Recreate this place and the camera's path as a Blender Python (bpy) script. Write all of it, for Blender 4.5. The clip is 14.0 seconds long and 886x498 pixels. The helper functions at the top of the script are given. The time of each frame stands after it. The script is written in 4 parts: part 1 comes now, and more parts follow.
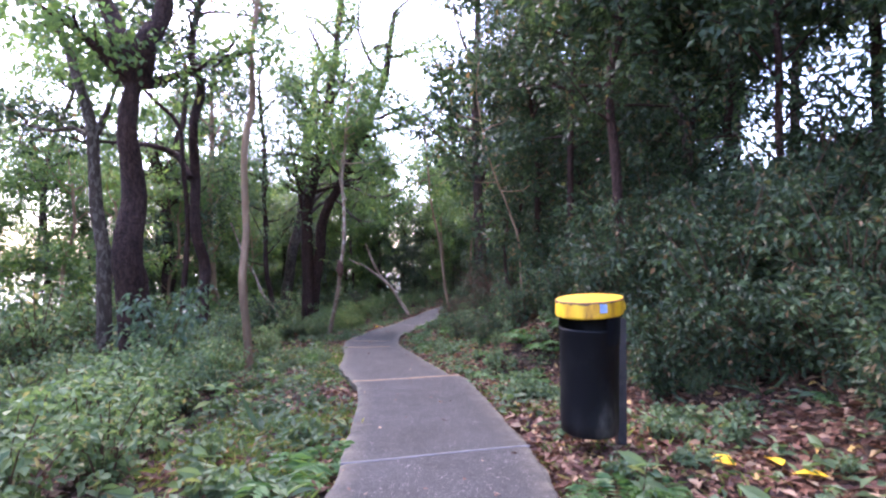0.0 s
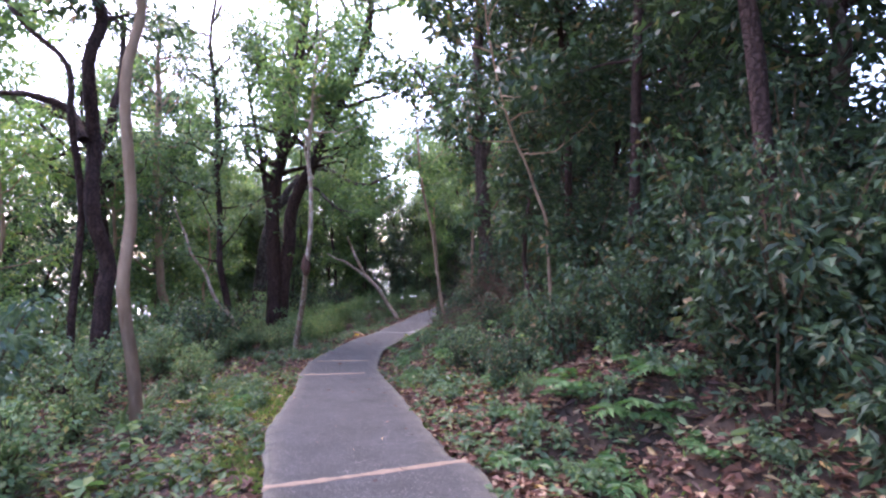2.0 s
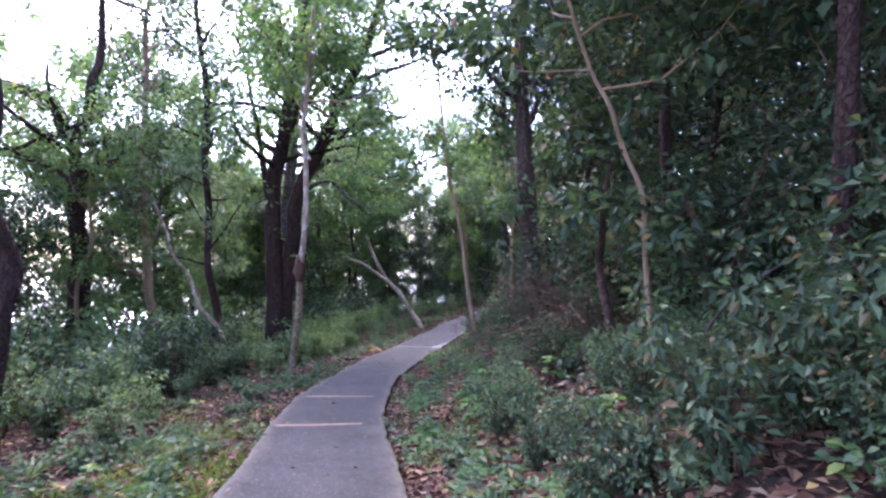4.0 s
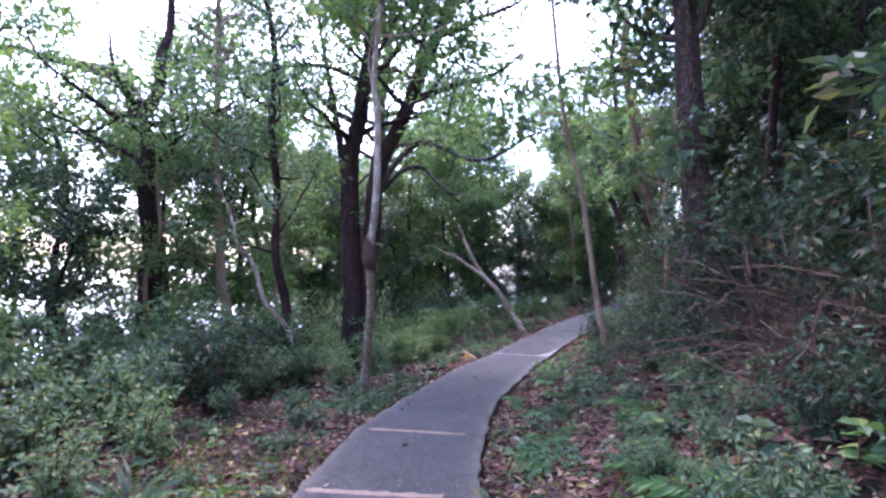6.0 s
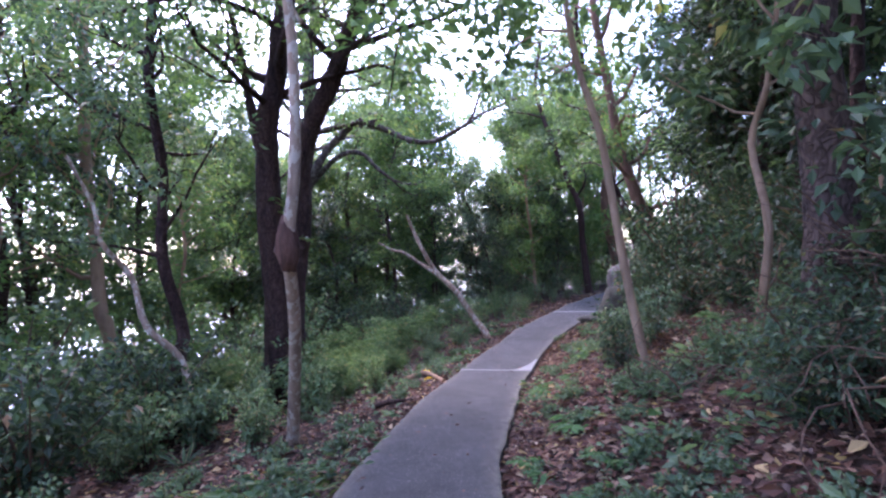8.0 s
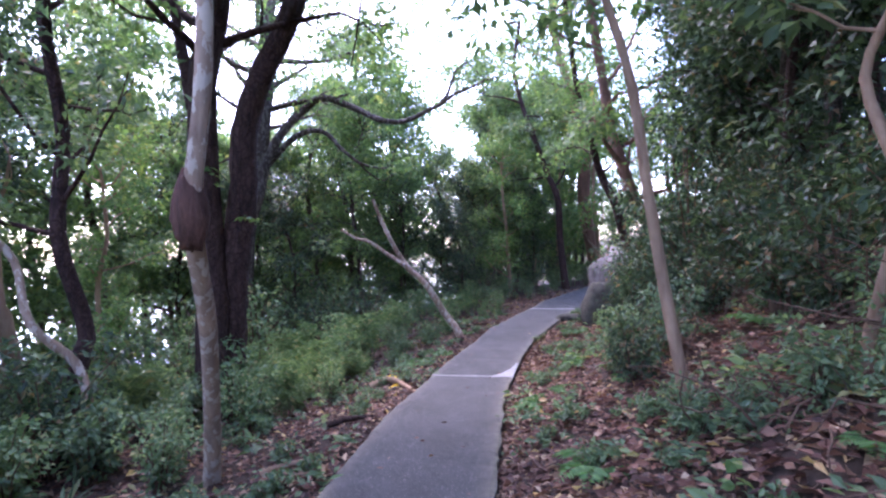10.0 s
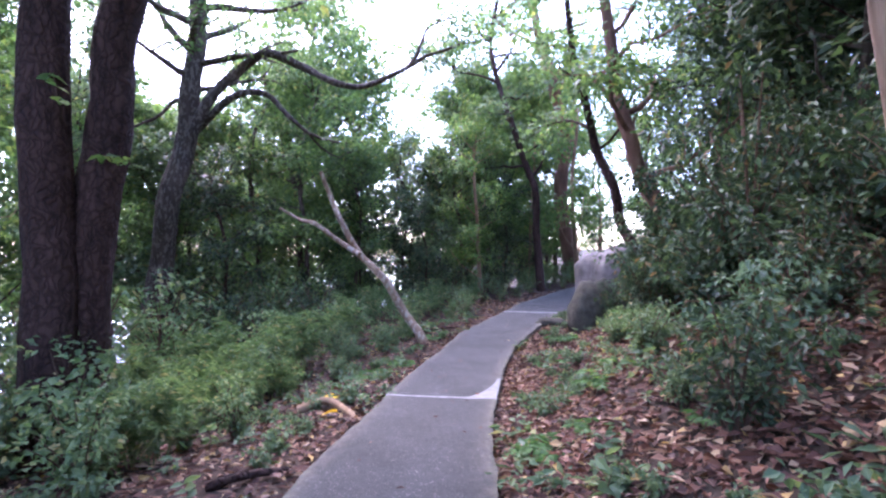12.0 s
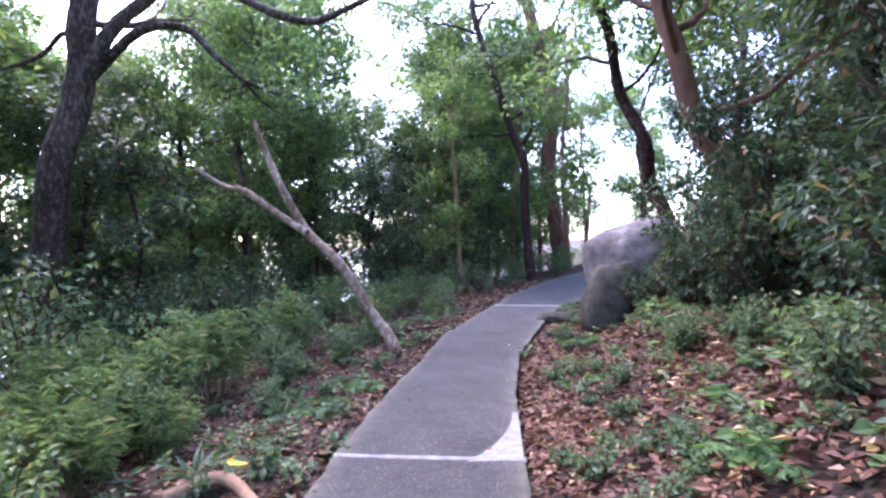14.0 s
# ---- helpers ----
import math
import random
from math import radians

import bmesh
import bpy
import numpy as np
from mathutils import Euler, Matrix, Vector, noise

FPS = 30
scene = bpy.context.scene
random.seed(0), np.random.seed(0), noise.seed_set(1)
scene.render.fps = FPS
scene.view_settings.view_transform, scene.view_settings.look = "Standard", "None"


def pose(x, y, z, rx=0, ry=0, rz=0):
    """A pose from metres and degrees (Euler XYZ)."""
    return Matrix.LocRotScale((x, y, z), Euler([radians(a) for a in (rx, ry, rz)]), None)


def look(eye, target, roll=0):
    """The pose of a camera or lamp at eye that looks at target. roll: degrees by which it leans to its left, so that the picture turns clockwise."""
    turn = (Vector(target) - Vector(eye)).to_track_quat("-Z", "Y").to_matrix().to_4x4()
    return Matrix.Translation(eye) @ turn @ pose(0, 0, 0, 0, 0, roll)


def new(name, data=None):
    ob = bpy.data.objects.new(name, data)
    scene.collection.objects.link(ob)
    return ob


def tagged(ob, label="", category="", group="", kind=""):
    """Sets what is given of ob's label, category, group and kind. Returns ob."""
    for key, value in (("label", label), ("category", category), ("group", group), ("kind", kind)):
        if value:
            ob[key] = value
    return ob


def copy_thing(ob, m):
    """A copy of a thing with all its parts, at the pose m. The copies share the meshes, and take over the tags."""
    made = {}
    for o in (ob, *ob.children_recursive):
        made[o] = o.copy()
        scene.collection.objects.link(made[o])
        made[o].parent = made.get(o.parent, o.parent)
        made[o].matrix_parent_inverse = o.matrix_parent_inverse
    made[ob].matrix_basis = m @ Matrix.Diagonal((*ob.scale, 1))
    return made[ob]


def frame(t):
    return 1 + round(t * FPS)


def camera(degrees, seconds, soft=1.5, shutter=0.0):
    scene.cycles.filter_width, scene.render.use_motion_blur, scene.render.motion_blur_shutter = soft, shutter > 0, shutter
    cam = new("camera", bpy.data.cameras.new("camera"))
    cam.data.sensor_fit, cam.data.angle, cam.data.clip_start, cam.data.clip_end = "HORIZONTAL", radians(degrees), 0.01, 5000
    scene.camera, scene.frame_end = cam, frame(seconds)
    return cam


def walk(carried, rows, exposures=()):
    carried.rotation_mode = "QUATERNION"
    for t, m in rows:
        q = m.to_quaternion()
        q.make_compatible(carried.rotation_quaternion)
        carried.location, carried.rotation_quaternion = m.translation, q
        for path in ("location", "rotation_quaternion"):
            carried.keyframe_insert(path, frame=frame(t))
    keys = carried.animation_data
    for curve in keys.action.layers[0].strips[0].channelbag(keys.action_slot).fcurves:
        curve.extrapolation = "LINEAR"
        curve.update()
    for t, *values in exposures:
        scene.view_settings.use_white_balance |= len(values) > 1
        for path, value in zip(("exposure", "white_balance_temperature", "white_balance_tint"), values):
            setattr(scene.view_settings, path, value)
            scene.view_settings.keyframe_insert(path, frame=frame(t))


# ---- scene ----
cam = camera(80.8, 14.0, soft=2.4)
ROWS = [  # seconds, place, yaw, pitch, roll
    (0, 0.000, 0.000, 1.400, 0.00, 0.80, 0.00),
    (0.5, 0.012, 0.811, 1.424, -0.32, 0.35, 0.46),
    (1, 0.013, 1.617, 1.408, -1.22, -0.06, 0.26),
    (1.5, -0.003, 2.407, 1.368, -0.56, -0.00, 0.23),
    (2, -0.012, 3.119, 1.352, -0.75, 0.36, 0.02),
    (2.2, -0.064, 3.358, 1.346, -0.66, 0.83, -0.07),
    (4.3, 0.034, 6.152, 1.300, 4.22, 0.45, -0.05),
    (4.5, -0.007, 6.435, 1.285, 5.58, 0.39, -0.41),
    (5, -0.134, 6.955, 1.234, 8.39, 0.34, -0.83),
    (5.5, -0.229, 7.548, 1.057, 11.19, 0.39, 0.05),
    (6, -0.359, 8.123, 1.040, 13.08, 0.58, 0.23),
    (6.5, -0.554, 8.733, 0.994, 12.99, 0.66, 1.22),
    (7, -0.799, 9.360, 0.982, 11.54, 0.47, 2.88),
    (7.5, -0.985, 9.937, 0.953, 9.51, 1.08, 2.88),
    (8, -1.104, 10.478, 0.926, 6.50, 0.48, 2.78),
    (8.2, -1.144, 10.654, 0.922, 5.05, 0.04, 2.73),
    (10.3, -1.302, 12.059, 0.758, 2.23, -0.32, 1.13),
    (10.5, -1.297, 12.278, 0.720, 1.45, -0.74, 0.45),
    (11, -1.303, 12.779, 0.634, -0.51, -0.95, -0.47),
    (11.5, -1.373, 13.329, 0.486, -2.18, 0.12, 0.06),
    (12, -1.436, 13.981, 0.432, -1.24, 0.34, 0.06),
    (12.5, -1.457, 14.610, 0.342, -1.45, -0.19, 0.04),
    (13, -1.469, 15.265, 0.276, -2.49, 0.13, -0.28),
    (13.5, -1.451, 15.909, 0.233, -3.97, -0.16, 0.26),
    (14, -1.502, 16.516, 0.198, -4.65, -0.54, 0.58),
]
walk(cam, [(t, pose(x, y, z, 90 + pitch, roll, yaw)) for t, x, y, z, yaw, pitch, roll in ROWS],
     exposures=((0, 3.25, 6000, 36), (2, 3.3, 5950, 36), (4.5, 3.55, 5600, 38), (6.5, 3.55, 5450, 39), (8, 3.5, 5550, 39), (10.5, 3.7, 5550, 38), (14, 3.9, 5600, 37)))

# ---- world, sun, exposure ----
world = bpy.data.worlds.new("overcast_sky")
scene.world = world
world.use_nodes = True
wn = world.node_tree
sky = wn.nodes.new("ShaderNodeTexSky")
sky.sky_type = "NISHITA"
sky.sun_disc = False
sky.sun_elevation, sky.sun_rotation = radians(52), radians(-35)
sky.air_density, sky.dust_density, sky.ozone_density = 1.0, 2.0, 1.0
wn.links.new(sky.outputs["Color"], wn.nodes["Background"].inputs["Color"])
wn.nodes["Background"].inputs["Strength"].default_value = 0.15
sun = new("sun", bpy.data.lights.new("sun", "SUN"))
sun.data.energy, sun.data.angle, sun.data.color = 0.4, radians(30), (1.0, 0.96, 0.9)
sun.matrix_world = look((-6, 8, 14), (0, 0, 0))


# ---- materials ----
def material(name, rough=0.7, spec=0.4):
    m = bpy.data.materials.new(name)
    m.use_nodes = True
    b = m.node_tree.nodes["Principled BSDF"]
    b.inputs["Roughness"].default_value = rough
    b.inputs["Specular IOR Level"].default_value = spec
    return m, m.node_tree, b


def ramp(nt, fac, stops):
    r = nt.nodes.new("ShaderNodeValToRGB")
    e = r.color_ramp.elements
    while len(e) < len(stops):
        e.new(0.5)
    for el, (p, c) in zip(e, stops):
        el.position, el.color = p, (*c, 1)
    nt.links.new(fac, r.inputs["Fac"])
    return r.outputs["Color"]


def noise_tex(nt, scale, detail=5, rough=0.6, stretch=None, world_space=False):
    tc = nt.nodes.new("ShaderNodeNewGeometry" if world_space else "ShaderNodeTexCoord")
    n = nt.nodes.new("ShaderNodeTexNoise")
    n.inputs["Scale"].default_value = scale
    n.inputs["Detail"].default_value = detail
    n.inputs["Roughness"].default_value = rough
    out = tc.outputs["Position" if world_space else "Object"]
    if stretch:
        mp = nt.nodes.new("ShaderNodeMapping")
        mp.inputs["Scale"].default_value = stretch
        nt.links.new(out, mp.inputs["Vector"])
        out = mp.outputs["Vector"]
    nt.links.new(out, n.inputs["Vector"])
    return n.outputs["Fac"], out


def mix_color(nt, fac, a, b, mode="MIX"):
    m = nt.nodes.new("ShaderNodeMix")
    m.data_type, m.blend_type = "RGBA", mode
    for sock, v in ((m.inputs["Factor"], fac), (m.inputs["A"], a), (m.inputs["B"], b)):
        if isinstance(v, (int, float)):
            sock.default_value = v
        elif isinstance(v, tuple):
            sock.default_value = (*v, 1)
        else:
            nt.links.new(v, sock)
    return m.outputs["Result"]


def bump(nt, b, height, strength, dist=0.02):
    n = nt.nodes.new("ShaderNodeBump")
    n.inputs["Strength"].default_value, n.inputs["Distance"].default_value = strength, dist
    nt.links.new(height, n.inputs["Height"])
    nt.links.new(n.outputs["Normal"], b.inputs["Normal"])


def leaf_material(name, stops, rough=0.48, trans=0.38, spec=0.24):
    m, nt, b = material(name, rough, spec)
    g = nt.nodes.new("ShaderNodeNewGeometry")
    col = ramp(nt, g.outputs["Random Per Island"], stops)
    big, _ = noise_tex(nt, 0.9, 2, world_space=True)
    tone = ramp(nt, big, [(0.3, (0.8, 0.75, 0.74)), (0.7, (1.33, 1.18, 1.05))])
    col = mix_color(nt, 1.0, col, tone, "MULTIPLY")
    nt.links.new(col, b.inputs["Base Color"])
    t = nt.nodes.new("ShaderNodeBsdfTranslucent")
    warm = mix_color(nt, 1.0, col, (1.25, 1.35, 0.75), "MULTIPLY")
    nt.links.new(warm, t.inputs["Color"])
    mx = nt.nodes.new("ShaderNodeMixShader")
    mx.inputs["Fac"].default_value = trans
    nt.links.new(b.outputs["BSDF"], mx.inputs[1])
    nt.links.new(t.outputs["BSDF"], mx.inputs[2])
    nt.links.new(mx.outputs["Shader"], nt.nodes["Material Output"].inputs["Surface"])
    return m


LEAF_DARK = leaf_material("leaf_dark_green", [(0.0, (0.022, 0.042, 0.024)), (0.6, (0.042, 0.075, 0.041)), (0.9, (0.085, 0.14, 0.07)), (1.0, (0.18, 0.12, 0.07))], trans=0.28, spec=0.2)
LEAF_MID = leaf_material("leaf_mid_green", [(0.0, (0.06, 0.105, 0.06)), (0.6, (0.1, 0.165, 0.09)), (0.93, (0.155, 0.225, 0.11)), (1.0, (0.25, 0.23, 0.1))])
LEAF_LIGHT = leaf_material("leaf_light_green", [(0.0, (0.08, 0.16, 0.06)), (0.7, (0.14, 0.24, 0.085)), (1.0, (0.24, 0.29, 0.09))], trans=0.45)
LEAF_CANOPY = leaf_material("leaf_canopy_green", [(0.0, (0.06, 0.11, 0.055)), (0.6, (0.105, 0.18, 0.075)), (0.93, (0.16, 0.25, 0.09)), (1.0, (0.26, 0.26, 0.1))], trans=0.52)
LEAF_BAMBOO = leaf_material("leaf_bamboo_grass", [(0.0, (0.07, 0.13, 0.066)), (0.7, (0.14, 0.22, 0.105)), (0.9, (0.2, 0.28, 0.13)), (1.0, (0.34, 0.29, 0.17))])
LEAF_GREY = leaf_material("leaf_grey_green", [(0.0, (0.05, 0.1, 0.07)), (1.0, (0.13, 0.2, 0.13))], rough=0.35)
GRASS = leaf_material("grass_blade", [(0.0, (0.09, 0.16, 0.045)), (0.7, (0.16, 0.23, 0.07)), (1.0, (0.3, 0.27, 0.12))])
FERN = leaf_material("fern_frond", [(0.0, (0.05, 0.12, 0.045)), (1.0, (0.11, 0.21, 0.075))])
LITTER = leaf_material("dry_leaf_litter", [(0.0, (0.038, 0.02, 0.014)), (0.35, (0.09, 0.041, 0.027)), (0.65, (0.15, 0.073, 0.046)), (0.85, (0.22, 0.135, 0.085)), (0.95, (0.34, 0.26, 0.17)), (1.0, (0.4, 0.28, 0.08))], rough=0.6, trans=0.1, spec=0.3)
YELLOW_LEAF = leaf_material("fallen_yellow_leaf", [(0.0, (0.75, 0.45, 0.02)), (1.0, (0.85, 0.6, 0.05))], trans=0.2)


def bark_material(name, dark, light, scale=6, plates=0.0, lichen=0.0):
    m, nt, b = material(name, 0.9, 0.2)
    f, _ = noise_tex(nt, scale, 8, 0.7, (1, 1, 0.22))
    col = ramp(nt, f, [(0.3, dark), (0.7, light)])
    big, _ = noise_tex(nt, 1.3, 4)
    col = mix_color(nt, 1.0, col, ramp(nt, big, [(0.3, (0.7, 0.7, 0.72)), (0.7, (1.15, 1.1, 1.05))]), "MULTIPLY")
    if lichen:
        spots, _ = noise_tex(nt, 15.0, 4, 0.6, (1, 1, 0.5))
        mask = ramp(nt, spots, [(0.52, (0, 0, 0)), (0.56, (lichen, lichen, lichen))])
        col = mix_color(nt, mask, col, (0.5, 0.43, 0.33))
    h = f
    if plates:
        v = nt.nodes.new("ShaderNodeTexVoronoi")
        v.feature = "DISTANCE_TO_EDGE"
        v.inputs["Scale"].default_value = plates
        tc = nt.nodes.new("ShaderNodeTexCoord")
        mp = nt.nodes.new("ShaderNodeMapping")
        mp.inputs["Scale"].default_value = (1, 1, 0.4)
        wob = nt.nodes.new("ShaderNodeVectorMath")
        nz = nt.nodes.new("ShaderNodeTexNoise")
        nz.inputs["Scale"].default_value = 5
        nt.links.new(tc.outputs["Object"], nz.inputs["Vector"])
        wob.operation = "MULTIPLY_ADD"
        wob.inputs[1].default_value = (0.3, 0.3, 0.3)
        nt.links.new(nz.outputs["Color"], wob.inputs[0])
        nt.links.new(tc.outputs["Object"], wob.inputs[2])
        nt.links.new(wob.outputs["Vector"], mp.inputs["Vector"])
        nt.links.new(mp.outputs["Vector"], v.inputs["Vector"])
        crack = ramp(nt, v.outputs["Distance"], [(0.0, (0.5, 0.47, 0.46)), (0.2, (1, 1, 1))])
        col = mix_color(nt, 1.0, col, crack, "MULTIPLY")
        h = crack
    nt.links.new(col, b.inputs["Base Color"])
    bump(nt, b, h, 0.8, 0.03)
    return m


BARK_DARK = bark_material("dark_brown_bark", (0.024, 0.013, 0.01), (0.095, 0.052, 0.039), 14, plates=16)
BARK_PALE = bark_material("pale_grey_bark", (0.2, 0.125, 0.08), (0.38, 0.27, 0.18), 10, lichen=0.55)
BARK_TAN = bark_material("tan_smooth_bark", (0.2, 0.12, 0.07), (0.36, 0.24, 0.15), 8)
BARK_GREY = bark_material("grey_brown_bark", (0.03, 0.021, 0.015), (0.095, 0.067, 0.048), 8, lichen=0.15)
BARK_PLATE = bark_material("plated_pine_bark", (0.05, 0.032, 0.024), (0.15, 0.098, 0.074), 14, plates=19)
BARK_RED = bark_material("red_brown_bark", (0.12, 0.06, 0.04), (0.26, 0.15, 0.1), 7)
TWIG = bark_material("dry_twig", (0.045, 0.026, 0.017), (0.17, 0.105, 0.066), 12)
TERMITE = bark_material("earthen_nest", (0.04, 0.02, 0.013), (0.14, 0.07, 0.048), 25)

SOIL, nt, b = material("forest_soil", 0.95, 0.15)
f1, _ = noise_tex(nt, 9, 9, 0.7, world_space=True)
f2, _ = noise_tex(nt, 0.7, 3, world_space=True)
c1 = ramp(nt, f1, [(0.3, (0.02, 0.015, 0.012)), (0.55, (0.05, 0.036, 0.028)), (0.75, (0.1, 0.07, 0.054))])
c2 = mix_color(nt, 1.0, c1, ramp(nt, f2, [(0.35, (0.8, 0.85, 0.75)), (0.65, (1.3, 1.1, 0.95))]), "MULTIPLY")
nt.links.new(c2, b.inputs["Base Color"])
bump(nt, b, f1, 0.9, 0.04)

CONCRETE, nt, b = material("weathered_concrete", 0.85, 0.3)
g1, _ = noise_tex(nt, 160, 4, 0.7, world_space=True)
g2, _ = noise_tex(nt, 2.2, 6, 0.65, world_space=True)
g3, _ = noise_tex(nt, 14, 6, 0.7, world_space=True)
c = ramp(nt, g1, [(0.36, (0.03, 0.029, 0.027)), (0.55, (0.064, 0.063, 0.059)), (0.72, (0.15, 0.146, 0.135))])
g4, _ = noise_tex(nt, 70, 2, 0.5, world_space=True)
c = mix_color(nt, ramp(nt, g4, [(0.64, (0, 0, 0)), (0.69, (0.8, 0.8, 0.8))]), c, (0.34, 0.32, 0.28))
c = mix_color(nt, 1.0, c, ramp(nt, g2, [(0.3, (0.7, 0.68, 0.65)), (0.7, (1.18, 1.17, 1.17))]), "MULTIPLY")
c = mix_color(nt, 1.0, c, ramp(nt, g3, [(0.35, (0.85, 0.84, 0.84)), (0.65, (1.1, 1.1, 1.1))]), "MULTIPLY")
oi = nt.nodes.new("ShaderNodeObjectInfo")
c = mix_color(nt, 1.0, c, ramp(nt, oi.outputs["Random"], [(0.0, (0.92, 0.92, 0.94)), (1.0, (1.06, 1.05, 1.04))]), "MULTIPLY")
wear = nt.nodes.new("ShaderNodeAttribute")
wear.attribute_name = "edge_wear"
g5, _ = noise_tex(nt, 6, 5, 0.7, world_space=True)
rim = mix_color(nt, 1.0, wear.outputs["Color"], ramp(nt, g5, [(0.35, (0.15, 0.15, 0.15)), (0.6, (1, 1, 1))]), "MULTIPLY")
c = mix_color(nt, 1.0, c, (0.86, 0.86, 0.86), "MULTIPLY")
c = mix_color(nt, rim, c, mix_color(nt, g3, (0.07, 0.062, 0.04), (0.2, 0.175, 0.13)))
nt.links.new(c, b.inputs["Base Color"])
bump(nt, b, g1, 0.7, 0.008)


def plain_noise(name, dark, light, scale, rough, spec=0.4, metal=0.0, relief=0.2):
    m, nt, b = material(name, rough, spec)
    f, _ = noise_tex(nt, scale, 7, 0.65)
    nt.links.new(ramp(nt, f, [(0.3, dark), (0.7, light)]), b.inputs["Base Color"])
    b.inputs["Metallic"].default_value = metal
    bump(nt, b, f, relief, 0.01)
    return m


MORTAR_PALE = plain_noise("pale_mortar", (0.15, 0.14, 0.135), (0.27, 0.26, 0.25), 18, 0.9)
MORTAR_RUST = plain_noise("ochre_stained_mortar", (0.17, 0.12, 0.08), (0.29, 0.2, 0.13), 14, 0.9)
ROCK = plain_noise("weathered_granite", (0.04, 0.034, 0.031), (0.17, 0.15, 0.14), 3.5, 0.9, 0.3, 0, 0.7)
ROCK_DARK = plain_noise("mossy_dark_stone", (0.025, 0.024, 0.018), (0.09, 0.08, 0.06), 7, 0.95, 0.2, 0, 0.8)
BLACK_PLASTIC, nt, b = material("scuffed_black_plastic", 0.5, 0.15)
s1, _ = noise_tex(nt, 3.0, 6, 0.6, (1, 1, 0.5))
s2, _ = noise_tex(nt, 40, 3)
nt.links.new(ramp(nt, s1, [(0.45, (0.004, 0.004, 0.005)), (0.56, (0.012, 0.012, 0.012)), (0.64, (0.06, 0.056, 0.048)), (0.7, (0.014, 0.014, 0.014))]), b.inputs["Base Color"])
bump(nt, b, s2, 0.1, 0.003)
YELLOW_PAINT, nt, b = material("faded_yellow_plastic", 0.5, 0.4)
s1, _ = noise_tex(nt, 9, 6, 0.7, (1, 1, 0.25))
nt.links.new(ramp(nt, s1, [(0.3, (0.16, 0.07, 0.02)), (0.4, (0.5, 0.24, 0.012)), (0.48, (0.66, 0.35, 0.01)), (0.62, (0.8, 0.5, 0.018))]), b.inputs["Base Color"])
STEEL = plain_noise("dark_painted_steel", (0.02, 0.02, 0.022), (0.06, 0.05, 0.05), 12, 0.5, 0.5, 0.3)
STICKER = plain_noise("grey_blue_sticker", (0.1, 0.2, 0.42), (0.34, 0.44, 0.6), 30, 0.4)


# ---- geometry helpers ----
rng = np.random.default_rng(7)


def mesh_of(name, verts, faces, mat, smooth=False):
    """A mesh from arrays of vertices and of triangles or quads."""
    verts, faces = np.asarray(verts, np.float32), np.asarray(faces, np.int32)
    me = bpy.data.meshes.new(name)
    n, k = faces.shape
    me.vertices.add(len(verts))
    me.vertices.foreach_set("co", verts.ravel())
    me.loops.add(n * k)
    me.loops.foreach_set("vertex_index", faces.ravel())
    me.polygons.add(n)
    me.polygons.foreach_set("loop_start", np.arange(0, n * k, k, dtype=np.int32))
    me.polygons.foreach_set("use_smooth", np.full(n, smooth))
    me.update(calc_edges=True)
    me.materials.append(mat)
    return me


def piece(name, verts, faces, mat, parent=None, label="", smooth=False):
    ob = new(name, mesh_of(name, verts, faces, mat, smooth))
    if parent is not None:
        ob.parent = parent
    if label:
        tagged(ob, label)
    return ob


def part(name, bm, mat, parent=None, label="", smooth=False):
    me = bpy.data.meshes.new(name)
    for f in bm.faces:
        f.smooth = smooth
    bm.to_mesh(me)
    bm.free()
    me.materials.append(mat)
    ob = new(name, me)
    if parent is not None:
        ob.parent = parent
    if label:
        tagged(ob, label)
    return ob


def thing(name, at, label, category, group="", kind=""):
    ob = new(name)
    ob.matrix_basis = Matrix.Translation(at)
    ob.empty_display_size = 0.2
    return tagged(ob, label, category, group, kind)


def spline(pts, steps=4):
    """A smooth line through points (any number of columns)."""
    p = np.asarray(pts, float)
    if len(p) < 3:
        return np.array([p[0] + (p[-1] - p[0]) * u for u in np.linspace(0, 1, steps + 1)])
    q = np.vstack([2 * p[0] - p[1], p, 2 * p[-1] - p[-2]])
    out = []
    for i in range(1, len(q) - 2):
        a, b_, c_, d = q[i - 1:i + 3]
        for u in np.arange(steps) / steps:
            out.append(0.5 * (2 * b_ + (c_ - a) * u + (2 * a - 5 * b_ + 4 * c_ - d) * u ** 2 + (3 * b_ - a - 3 * c_ + d) * u ** 3))
    out.append(p[-1])
    return np.array(out)


